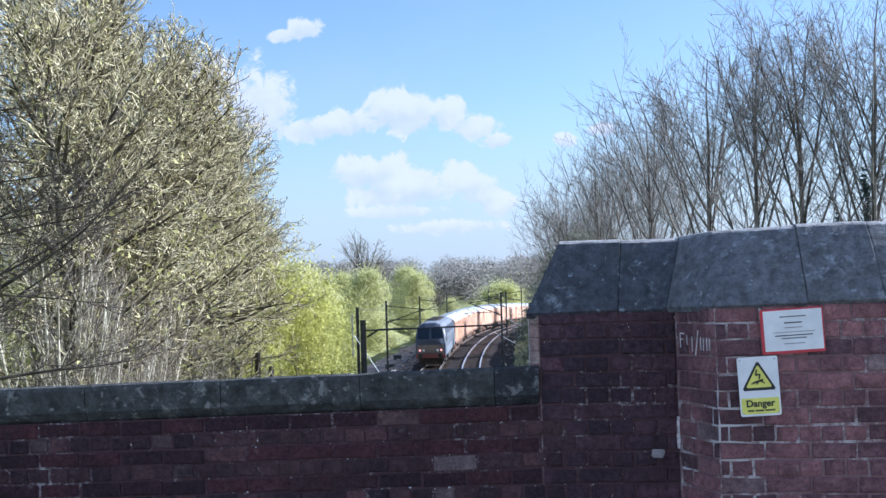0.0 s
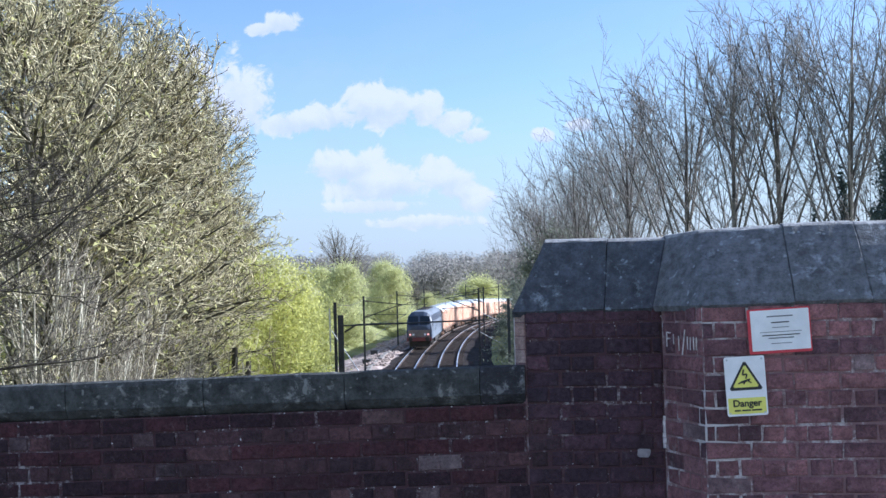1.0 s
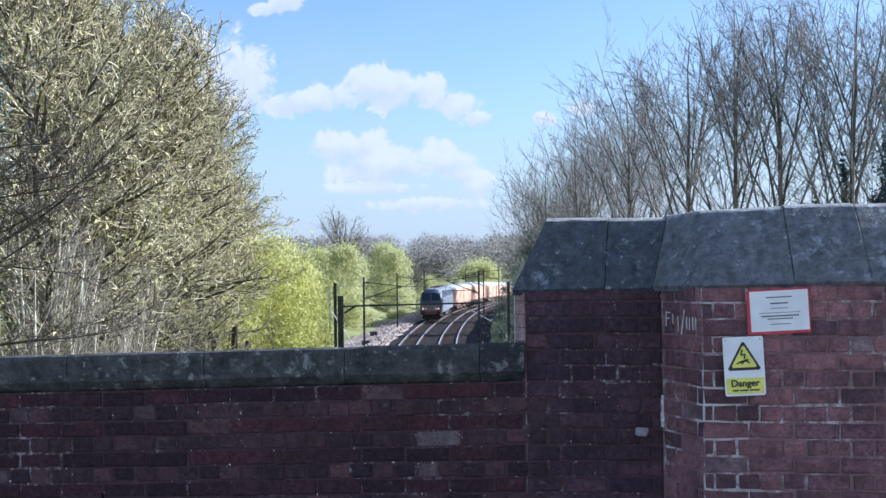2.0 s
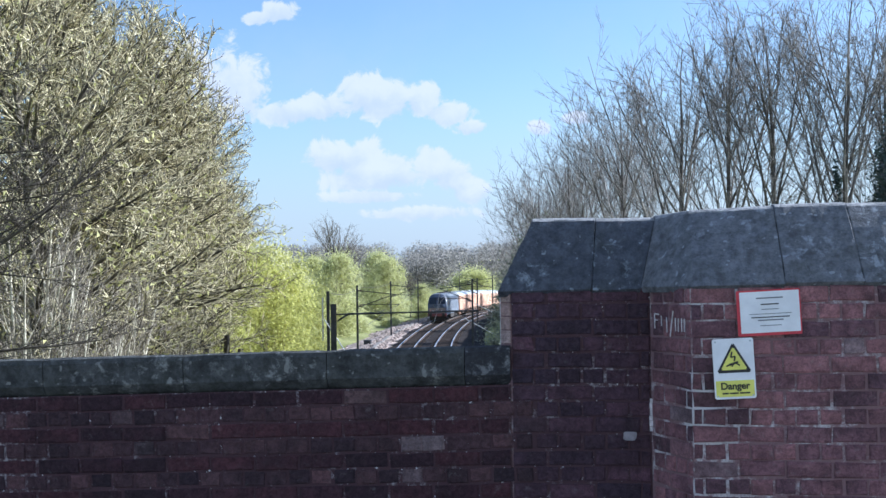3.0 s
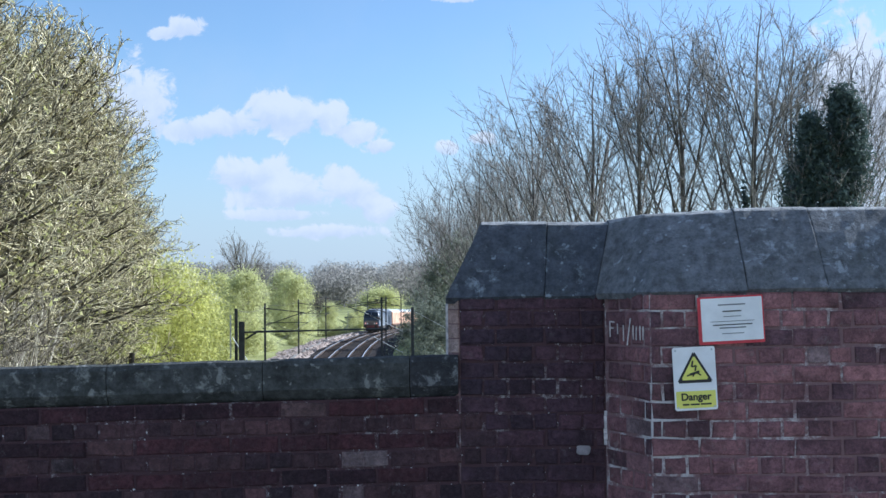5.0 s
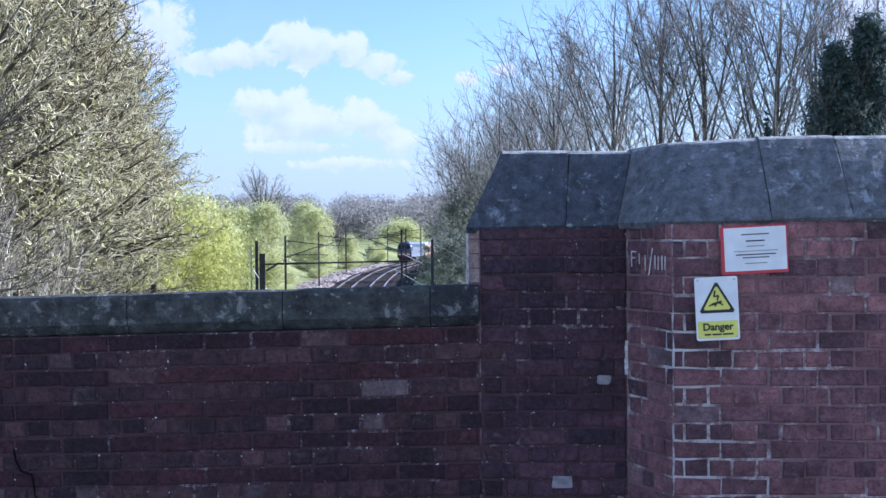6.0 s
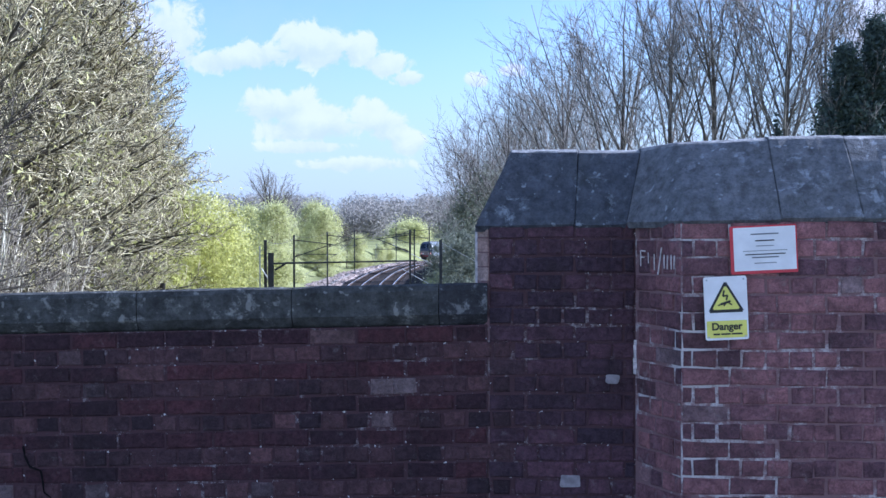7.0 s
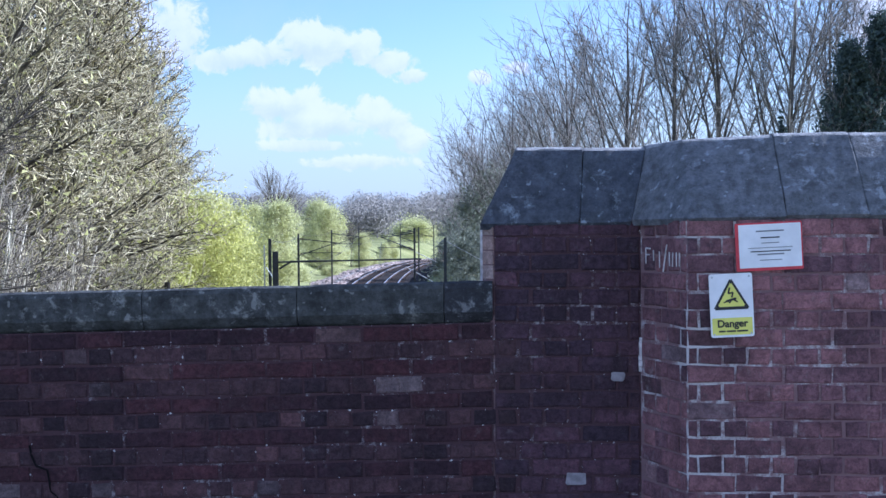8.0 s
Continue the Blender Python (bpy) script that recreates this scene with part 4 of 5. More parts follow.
RIGHT_MASTS = [(58, -3.62, 0.66), (91, -8.0, 0.95), (130, -10.85, 0.75), (168, -11.85, 0.80)]


def wire(name, pts, r, mat, label):
    verts, faces = [], []
    n = 4
    for i, p in enumerate(pts):
        for k in range(n):
            a = math.pi / 2 * k
            verts.append((p[0] + r * math.cos(a), p[1], p[2] + r * math.sin(a)))
        if i:
            for k in range(n):
                q = (k + 1) % n
                faces.append(((i - 1) * n + k, (i - 1) * n + q, i * n + q, i * n + k))
    return tagged(mesh_ob(name, verts, faces, mat), label, "wire", "overhead wires")


def build_overhead():
    for y, x, top in LEFT_MASTS:
        build_mast(1, y, x, top, 0 if y < 60 else line_x(y) - x)
    for y, x, top in RIGHT_MASTS:
        build_mast(-1, y, x, top, 0 if y < 60 else x - line_x(y) - SPACING)
    # heavy mast with a boom across both tracks
    x, y = -12.20, 57.0
    g = land(x, y) - 0.3
    m = empty("boom_mast", Matrix.Translation((x, y, 0)), "stout dark steel mast carrying a long boom across both tracks", "mast", "overhead line masts")
    bm = bmesh.new()
    i_beam(bm, 0, 0, g, 0.02, 0.26, 0.24)
    part("post", bm, STEEL, m)
    bm = bmesh.new()
    rod(bm, (0.1, 0, -0.52), (7.4, 0.4, -0.40), 0.042, 8)
    part("boom", bm, STEEL, m)
    bm = bmesh.new()
    rod(bm, (0.2, 0, -0.86), (0.75, 0.02, -0.52), 0.05, 6)
    part("knee_brace", bm, STEEL, m)
    bm = bmesh.new()
    rod(bm, (0.75, 0.02, -0.50), (2.1, 0.1, -0.48), 0.055, 8)
    part("sleeve", bm, STEEL, m)
    # catenary, contact wire and droppers over each track
    for off in (0.0, SPACING):
        spans = [58.0, 91.0, 130.0, 168.0, 222.0, 275.0]
        msgr, cont = [], []
        for a, b in zip(spans, spans[1:]):
            for i in range(12):
                f = i / 12
                yy = a + (b - a) * f
                p = along(yy, off)
                cont.append((p.x, p.y, -1.1 + (line_z(yy) + 5.4) * 0.6))
                msgr.append((p.x, p.y, -0.12 - 0.75 * 4 * f * (1 - f) + (line_z(yy) + 5.4) * 0.6))
        wire("catenary_wire", msgr, 0.012, COPPER, "thin dark catenary wire above the track")
        wire("contact_wire", cont, 0.012, COPPER, "thin dark contact wire above the track")
    # earth wire along the left masts
    pts = []
    L = LEFT_MASTS
    for (ya, xa, za), (yb, xb, zb) in zip(L, L[1:]):
        for i in range(10):
            f = i / 10
            pts.append((xa + (xb - xa) * f + 0.15, ya + (yb - ya) * f, za - 0.12 + (zb - za) * f - 0.25 * 4 * f * (1 - f)))
    wire("earth_wire", pts, 0.014, COPPER, "thin dark earth wire slung between the masts")
    # guy stays
    for a, b, r in (((-12.95, 57.9, 0.35), (-12.95, 57.9, -1.9), 0.04), ((-12.82, 57.7, -0.80), (-11.35, 57.5, -3.0), 0.03), ((-9.35, 91, -0.22), (-5.87, 91, -1.95), 0.028), ((-8.65, 91, -2.1), (-6.4, 91, -3.35), 0.028), ((-3.53, 58, 0.46), (-1.5, 58, -0.65), 0.010)):
        s = empty("guy_stay", Matrix(), "pale galvanised guy stay of an overhead mast", "stay", "guy stays")
        bm = bmesh.new()
        rod(bm, a, b, r, 6)
        part("rod", bm, GALV, s)


build_overhead()


# ---- trees ----
class Sticks:
    """Collects tapered sticks and leaves, then makes meshes of them."""

    def __init__(self):
        self.a, self.b, self.ra, self.rb = [], [], [], []

    def add(self, a, b, ra, rb):
        self.a.append(a), self.b.append(b), self.ra.append(ra), self.rb.append(rb)

    def mesh(self, name, mat, sides):
        """Prisms, or cones where a stick runs out to nothing, all in triangles."""
        a, b = np.array(self.a), np.array(self.b)
        ra, rb = np.array(self.ra), np.array(self.rb)
        d = b - a
        d /= np.maximum(np.linalg.norm(d, axis=1, keepdims=True), 1e-9)
        ref = np.where(np.abs(d[:, 2:3]) < 0.9, np.array([[0, 0, 1.0]]), np.array([[1.0, 0, 0]]))
        u = np.cross(d, ref)
        u /= np.linalg.norm(u, axis=1, keepdims=True)
        v = np.cross(d, u)
        ang = np.arange(sides) * 2 * np.pi / sides
        ring = u[:, None] * np.cos(ang)[None, :, None] + v[:, None] * np.sin(ang)[None, :, None]
        lo = a[:, None] + ring * ra[:, None, None]
        hi = b[:, None] + ring * rb[:, None, None]
        tip = rb <= 0
        k = np.arange(sides)
        k2 = (k + 1) % sides
        full = np.concatenate([lo[~tip], hi[~tip]], 1).reshape(-1, 3)
        base = (np.arange((~tip).sum()) * 2 * sides)[:, None]
        f1 = np.stack([base + k, base + k2, base + sides + k2], -1).reshape(-1, 3)
        f2 = np.stack([base + k, base + sides + k2, base + sides + k], -1).reshape(-1, 3)
        cone = np.concatenate([lo[tip], b[tip][:, None]], 1).reshape(-1, 3)
        cb = (np.arange(tip.sum()) * (sides + 1))[:, None] + len(full)
        f3 = np.stack([cb + k, cb + k2, cb + sides + 0 * k], -1).reshape(-1, 3)
        return fast_mesh(name, np.concatenate([full, cone]), np.concatenate([f1, f2, f3]), mat)


def fast_mesh(name, verts, quads, mat):
    me = bpy.data.meshes.new(name)
    n, k = len(quads), quads.shape[1]
    me.vertices.add(len(verts))
    me.vertices.foreach_set("co", np.asarray(verts, np.float32).ravel())
    me.loops.add(n * k)
    me.loops.foreach_set("vertex_index", np.asarray(quads, np.int32).ravel())
    me.polygons.add(n)
    me.polygons.foreach_set("loop_start", np.arange(n, dtype=np.int32) * k)
    me.materials.append(mat)
    me.update(calc_edges=True)
    return me


def leaves_mesh(name, centres, size, mat, rng, flat=0.0):
    """Small folded leaf blades at the centres, turned every way."""
    n = len(centres)
    a = rng.normal(size=(n, 3))
    a /= np.linalg.norm(a, axis=1, keepdims=True)
    b = rng.normal(size=(n, 3))
    b = np.cross(a, b)
    b /= np.linalg.norm(b, axis=1, keepdims=True)
    s = size * rng.uniform(0.6, 1.4, (n, 1))
    c = np.asarray(centres)
    v = np.stack([c - a * s * 1.1, c + b * s * 0.75 + a * s * 0.2, c + a * s * 1.1 - b * s * 0.2], 1).reshape(-1, 3)
    q = (np.arange(n) * 3)[:, None] + np.arange(3)
    return fast_mesh(name, v, q, mat)


def grow(rng, height, trunk_r, spread=0.5, levels=4, kids=(9, 7, 6, 5), first=0.25, up=0.35, kink=0.12, shrink=0.62, multi=1, reach=0.5, thin=0.009):
    """A tree's sticks: thick ones and fine twigs, and the twig ends."""
    thick, fine, ends = Sticks(), Sticks(), []

    def limb(p, d, length, r, level):
        steps = 8 if level == 0 else (9 if level == 1 else (3 if level < levels - 1 else 1))
        pts = [p]
        seg = length / steps
        for i in range(steps):
            jit = Vector((rng.uniform(-1, 1), rng.uniform(-1, 1), rng.uniform(-1, 1))) * kink * (1.0 if level else 0.45)
            pull = Vector((0, 0, (0.06 if level == 0 else up * 0.25)))
            d = (d + jit + pull).normalized()
            p = p + d * seg
            pts.append(p)
        for i in range(steps):
            ra = r * (1 - 0.75 * i / steps)
            rb = r * (1 - 0.75 * (i + 1) / steps) if level < levels - 1 else 0.0
            (thick if level < 2 else fine).add(tuple(pts[i]), tuple(pts[i + 1]), ra, rb)
        if level >= levels - 1:
            ends.append(tuple(pts[-1]))
            ends.append(tuple(pts[0].lerp(pts[-1], 0.5)))
            return
        n = kids[level]
        for k in range(n):
            f = first + (1 - first) * (k + rng.random()) / n if level == 0 else 0.2 + 0.8 * (k + rng.random()) / n
            i = min(steps - 1, int(f * steps))
            q = pts[i].lerp(pts[i + 1], f * steps - i)
            axis = (pts[i + 1] - pts[i]).normalized()
            side = Vector((rng.uniform(-1, 1), rng.uniform(-1, 1), rng.uniform(-0.3, 0.5)))
            side = (side - axis * side.dot(axis)).normalized()
            a = spread * rng.uniform(0.7, 1.3)
            nd = (axis * math.cos(a) + side * math.sin(a)).normalized()
            l = length * (reach if level == 0 else shrink) * (1.15 - 0.6 * f) * rng.uniform(0.75, 1.2)
            limb(q, nd, l, max(thin, r * (1 - 0.75 * f) * 0.55), level + 1)

    for k in range(multi):
        t = rng.uniform(-0.14, 0.14) * (0 if multi == 1 else 2.2), rng.uniform(-0.14, 0.14) * (0 if multi == 1 else 2.2)
        off = Vector((0, 0, 0)) if multi == 1 else Vector((rng.uniform(-0.08, 0.08), rng.uniform(-0.08, 0.08), 0))
        limb(off, Vector((t[0], t[1], 1)).normalized(), height * rng.uniform(0.85, 1.0) * 0.9, trunk_r * (1 if multi == 1 else rng.uniform(0.6, 1)), 0)
    return thick, fine, ends


def stick_run(rng, bag, p, d, length, ra, rb, steps, kink, lift):
    """One bending branch as a chain of tapered sticks; gives its points."""
    pts = [p]
    for i in range(steps):
        d = (d + Vector((rng.uniform(-1, 1), rng.uniform(-1, 1), rng.uniform(-1, 1))) * kink + Vector((0, 0, lift))).normalized()
        p = p + d * length / steps
        pts.append(p)
        bag.add(tuple(pts[i]), tuple(p), ra + (rb - ra) * i / steps, ra + (rb - ra) * (i + 1) / steps)
    return pts


def branch_off(rng, axis, a, flat=1.0):
    s = Vector((rng.uniform(-1, 1), rng.uniform(-1, 1), rng.uniform(-0.5, 0.7) * flat))
    s = (s - axis * s.dot(axis)).normalized()
    return (axis * math.cos(a) + s * math.sin(a)).normalized()


def along_branch(pts, f):
    i = min(len(pts) - 2, int(f * (len(pts) - 1)))
    return pts[i].lerp(pts[i + 1], f * (len(pts) - 1) - i), (pts[i + 1] - pts[i]).normalized()


def fan_tree(rng, height, r, limbs, wide=0.31, stout=1.0, low=0.08, open_to=0.64, sprigs=2, top=0.62):
    """An upright tree: a trunk that runs high, many limbs curving up to a domed crown of fine twigs."""
    thick, fine = Sticks(), Sticks()
    high = [0.0]

    def reach(p, d):
        """How far a limb can run before it meets the crown's round outline."""
        mid, a, b = height * 0.52, wide * height, height * 0.48
        lo, hi = 0.0, height
        for i in range(14):
            m = (lo + hi) / 2
            q = p + d * m
            if (q.x * q.x + q.y * q.y) / (a * a) + ((q.z - mid) / b) ** 2 < 1:
                lo = m
            else:
                hi = m
        return lo

    def clothe(limb, length, count, start):
        for j in range(count):
            f = start + (0.99 - start) * (j + rng.random()) / count
            q, axis = along_branch(limb, f)
            l = (length * 0.30 * (1.15 - 0.7 * f) + 0.30) * rng.uniform(0.6, 1.3)
            br = stick_run(rng, fine, q, branch_off(rng, axis, rng.uniform(0.45, 0.95)), l, (0.017 - 0.008 * f) * stout, 0.0055 * stout, 3, 0.12, 0.05)
            high[0] = max(high[0], br[-1].z)
            for i in range(5):
                q2, ax2 = along_branch(br, min(0.99, 0.15 + 0.85 * (i + rng.random()) / 5))
                l2 = (l * 0.36 + 0.18) * rng.uniform(0.6, 1.2)
                tw = stick_run(rng, fine, q2, branch_off(rng, ax2, rng.uniform(0.35, 0.85)), l2, 0.0070 * stout, 0.0045 * stout, 2, 0.14, 0.06)
                for n in range(sprigs):
                    q3, ax3 = along_branch(tw, rng.uniform(0.2, 0.95))
                    stick_run(rng, fine, q3, branch_off(rng, ax3, rng.uniform(0.3, 0.8)), l2 * rng.uniform(0.35, 0.7), 0.0052 * stout, 0.0, 1, 0.0, 0.0)

    stem = stick_run(rng, thick, Vector((0, 0, 0)), Vector((rng.uniform(-0.05, 0.05), rng.uniform(-0.05, 0.05), 1)).normalized(), height * 0.9, r, 0.014 * stout, 10, 0.06, 0.05)
    clothe(stem, height * 0.25, 18, 0.25)
    for k in range(limbs):
        f = low + (top - low) * (k + rng.random()) / limbs
        p, axis = along_branch(stem, f)
        tilt = rng.uniform(0.22, open_to)
        az = 2.4 * k + rng.random() * 0.9
        d = Vector((math.cos(az) * math.sin(tilt), math.sin(az) * math.sin(tilt), math.cos(tilt)))
        length = max(0.6, reach(p, (d + Vector((0, 0, 0.12))).normalized()) * rng.uniform(0.80, 1.02))
        limb = stick_run(rng, thick, p, d, length, min(r * 0.55, (0.014 + 0.0048 * length) * stout), 0.008 * stout, 8, 0.06, 0.022)
        high[0] = max(high[0], limb[-1].z)
        clothe(limb, length, 8, 0.12)
        for j in range(2):
            g = rng.uniform(0.2, 0.6)
            q, ax = along_branch(limb, g)
            l2 = max(0.6, length * (1 - g) * rng.uniform(0.7, 1.0))
            br = stick_run(rng, thick, q, branch_off(rng, ax, rng.uniform(0.3, 0.6)), l2, 0.017 * stout * (1.2 - g), 0.007 * stout, 5, 0.09, 0.06)
            clothe(br, l2, 5, 0.15)
    return thick, fine, high[0]


def sweep_tree(rng, height, r, boughs, wide=0.36, front=-0.5, loose=1.2, stout=1.0, set_boughs=()):
    """A spreading tree: long arching boughs with flat sprays of crooked twigs; gives the twig ends too."""
    thick, fine, ends = Sticks(), Sticks(), []
    stem = stick_run(rng, thick, Vector((0, 0, 0)), Vector((0.06, 0, 1)).normalized(), height * 0.93, r, 0.03, 10, 0.07, 0.05)
    starts = []
    for k in range(boughs):
        f = 0.14 + 0.84 * (k + rng.random()) / boughs
        p, axis = along_branch(stem, f)
        az = rng.gauss(front, loose)
        rise_a = rng.uniform(0.15, 0.5) + 0.55 * f * f
        d = Vector((math.cos(az) * math.cos(rise_a), math.sin(az) * math.cos(rise_a), math.sin(rise_a)))
        prof = math.sqrt(max(0.03, 1 - ((f - 0.30) / 0.72) ** 2))
        starts.append((p, d, height * wide * prof * rng.uniform(0.72, 1.08), 0.030 + 0.035 * prof))
    for h, way, l, rb in set_boughs:
        p, axis = along_branch(stem, h / (height * 0.93))
        starts.append((p, Vector(way).normalized(), l, rb))
    for p, d, length, rb in starts:
        bough = stick_run(rng, thick, p, d, length, rb * stout, 0.012 * stout, 9, 0.10, rng.uniform(-0.01, 0.035))
        for j in range(10):
            f = 0.12 + 0.88 * (j + rng.random()) / 10
            q, ax = along_branch(bough, min(0.995, f))
            l2 = (length * 0.34 * (1.15 - 0.75 * f) + 0.45) * rng.uniform(0.6, 1.25)
            br = stick_run(rng, fine, q, branch_off(rng, ax, rng.uniform(0.45, 0.95), 0.7), l2, 0.020 * stout * (1.2 - 0.5 * f), 0.009 * stout, 4, 0.22, 0.03)
            for i in range(5):
                q2, ax2 = along_branch(br, min(0.99, 0.12 + 0.88 * (i + rng.random()) / 5))
                l3 = (l2 * 0.32 + 0.22) * rng.uniform(0.6, 1.3)
                tw = stick_run(rng, fine, q2, branch_off(rng, ax2, rng.uniform(0.4, 1.0)), l3, 0.0120 * stout, 0.0075 * stout, 2, 0.45, 0.07)
                ends.append(tuple(tw[-1]))
                for n in range(2):
                    q3, ax3 = along_branch(tw, rng.uniform(0.15, 0.95))
                    stick_run(rng, fine, q3, branch_off(rng, ax3, rng.uniform(0.4, 1.0)), l3 * rng.uniform(0.22, 0.5), 0.0085 * stout, 0.0065 * stout, 1, 0.0, 0.0)
    return thick, fine, ends


def tree_thing(name, label, thick, fine, bark_m, leaf_data=None, leaf_label="", trunk_m=None):
    t = empty(name, Matrix(), label, "tree")
    a = new("trunk", thick.mesh("trunk", trunk_m or bark_m, 6))
    a.parent = t
    c = new("crown", fine.mesh("crown", bark_m, 3))
    c.parent = t
    if leaf_data is not None:
        l = new("foliage", leaf_data)
        l.parent = t
        if leaf_label:
            tagged(l, leaf_label)
    return t


def place(proto, spots, rng, group):
    """The prototype at the first spot, copies at the rest: x, y, scale."""
    tagged(proto, group=group)
    for i, (x, y, s) in enumerate(spots):
        m = Matrix.LocRotScale((x, y, land(x, y) - 0.15), Euler((rng.uniform(-0.04, 0.04), rng.uniform(-0.04, 0.04), 0)), None)
        if i == 0:
            proto.scale = (s, s, s)
            proto.matrix_basis = m @ Matrix.Diagonal((s, s, s, 1))
        else:
            o = copy_thing(proto, m)
            o.matrix_basis = m @ Matrix.Rotation(rng.uniform(-0.6, 0.6), 4, "Z") @ Matrix.Diagonal((s, s, s, 1))


def build_trees():
    rng = random.Random(11)
    nrng = np.random.default_rng(5)
    # left bank: bare trees whose tops fall away towards the line: x, y, height of the top
    rows = [[(-16.4, 31, 11.0), (-21.0, 45, 13.8), (-27.5, 53, 18.3), (-23.4, 65, 9.6), (-28.5, 78, 16.6), (-26.4, 82, 8.6)],
            [(-19.0, 36, 12.9), (-19.6, 50, 10.4), (-24.5, 60, 16.0), (-24.2, 73, 8.8), (-33.0, 70, 19.5), (-28.6, 92, 8.0)],
            [(-18.2, 41, 11.6), (-23.4, 43, 16.0), (-21.2, 57, 10.2), (-26.5, 68, 16.4), (-30.0, 88, 16.0)]]
    for v in range(3):
        th, fi, en = sweep_tree(rng, 14.0, 0.20, 36, wide=(0.335, 0.345, 0.355)[v], stout=1.35)
        pts = np.array(en)
        pts = pts[nrng.random(len(pts)) < np.where(pts[:, 2] < 8.0, 0.9, 0.25)]
        pts = pts + nrng.normal(size=pts.shape) * 0.05
        t = tree_thing("bare_tree", "tall bare broadleaf tree with grey sunlit twigs above the cutting", th, fi, BARK_PALE, leaves_mesh("buds", pts, 0.075, LEAF_BUD, nrng), "opening buds", BARK_BOUGH)
        place(t, [(x, y, (z - land(x, y)) / 14.0) for x, y, z in rows[v]], rng, "bare trees on the left bank")
    # thickets of pale straight stems under them
    th, fi, en = grow(rng, 9.5, 0.080, spread=0.55, levels=4, kids=(9, 5, 4), first=0.25, up=0.25, kink=0.08, reach=0.26, shrink=0.55, multi=6, thin=0.012)
    t = tree_thing("hazel_thicket", "thicket of pale straight bare hazel stems", th, fi, BARK_MID, trunk_m=BARK_STEM)
    place(tagged(t, category="bush"), [(-14.6, 26, 1.05), (-13.6, 28, 0.80), (-15.2, 32, 0.95), (-12.8, 31, 0.66), (-16.4, 36, 0.95), (-14.2, 36, 0.68), (-17.0, 42, 0.85), (-18.4, 50, 0.85), (-19.6, 57, 0.8), (-20.6, 64, 0.75), (-18.0, 33, 1.25), (-20.5, 44, 1.1), (-15.6, 28, 1.2), (-13.2, 25, 0.85), (-14.0, 30, 0.95), (-12.4, 27, 0.62)], rng, "thickets on the left bank")
    # a broken trunk among the scrub by the cutting
    snag, torn = Sticks(), Sticks()
    for x, h, lean in ((-0.35, 4.6, -0.05), (0.10, 5.0, 0.02), (0.52, 4.4, 0.06)):
        stick_run(rng, snag, Vector((x, 0, 0)), Vector((lean, 0, 1)).normalized(), h, 0.24, 0.12, 6, 0.05, 0.02)
        stick_run(rng, torn, Vector((x + 0.18, -0.12, 2.6)), Vector((lean, 0, 1)).normalized(), h * 0.4, 0.07, 0.03, 4, 0.08, 0.02)
    t = tree_thing("broken_trunk", "dark broken tree trunks with pale torn bark among scrub", snag, torn, BARK_STEM, trunk_m=BARK_DARK)
    place(tagged(t, category="tree trunk"), [(-15.8, 49, 1.04)], rng, "broken trunks")
    # a nearer tree whose long boughs reach towards the line
    bows = [(h, (1, way, lift), l, rb) for h, way, lift, l, rb in
            ((6.1, 0.3, 0.10, 5.0, 0.075), (6.9, 0.0, 0.36, 5.0, 0.055), (7.4, 0.2, 0.30, 6.0, 0.085), (8.0, 0.4, 0.22, 5.2, 0.06), (8.3, -0.2, 0.14, 4.8, 0.045), (9.0, 0.3, 0.20, 5.2, 0.055), (9.7, 0.0, 0.12, 4.4, 0.042), (10.4, 0.3, 0.22, 4.4, 0.048), (11.2, -0.1, 0.12, 3.8, 0.040), (12.0, 0.2, 0.2, 3.4, 0.042))]
    th, fi, en = sweep_tree(rng, 15.0, 0.24, 6, wide=0.26, front=0.0, loose=0.5, stout=0.8, set_boughs=bows)
    t = tree_thing("bare_tree", "bare tree with long dark boughs reaching over the cutting", th, fi, BARK_DARK)
    place(t, [(-14.8, 20, 1.0)], rng, "bare trees on the left bank")
    # right side: bare trees with domed crowns of fine twigs: x, y, height of the top
    spots = [[(-2.3, 80, 9.8), (4.6, 47, 12.2), (9.9, 41, 13.2)], [(0.0, 66, 10.8), (6.2, 44, 12.7), (11.9, 43, 12.8), (-4.2, 96, 8.4)],
             [(2.2, 56, 11.7), (7.9, 43, 13.0), (14.4, 44, 11.9)], [(3.4, 62, 11.4), (-1.4, 88, 9.0), (1.2, 74, 10.4)]]
    for v in range(4):
        th, fi, high = fan_tree(rng, 12.5, 0.14, 15, 0.31 + 0.02 * (v % 2))
        t = tree_thing("bare_tree", "bare ash tree with straight grey limbs against the sky", th, fi, BARK_GREY)
        place(t, [(x, y, (z - land(x, y)) / high) for x, y, z in spots[v]], rng, "bare trees on the right bank")
    # ivy-clad trunks
    def ivy(height, r, count):
        th, fi, en = grow(rng, height * 1.02, 0.16, spread=0.7, levels=4, kids=(9, 6, 5), first=0.6, up=0.3, reach=0.25)
        h = nrng.random(count) ** 0.9
        ang = nrng.random(count) * 2 * np.pi
        lump = 0.62 + 0.30 * np.sin(ang * 2 + h * 11) + 0.28 * np.sin(h * 31 + ang * 3) + 0.2 * np.sin(h * 57)
        rad = r * np.maximum(0.1, lump) * (1.05 - 0.70 * h ** 3) * nrng.random(count) ** 0.4 + np.abs(nrng.normal(size=count)) * 0.20 * r
        pts = np.stack([rad * np.cos(ang) + 0.25 * r * np.sin(h * 9), rad * np.sin(ang), h * height + nrng.normal(size=count) * 0.2], 1)
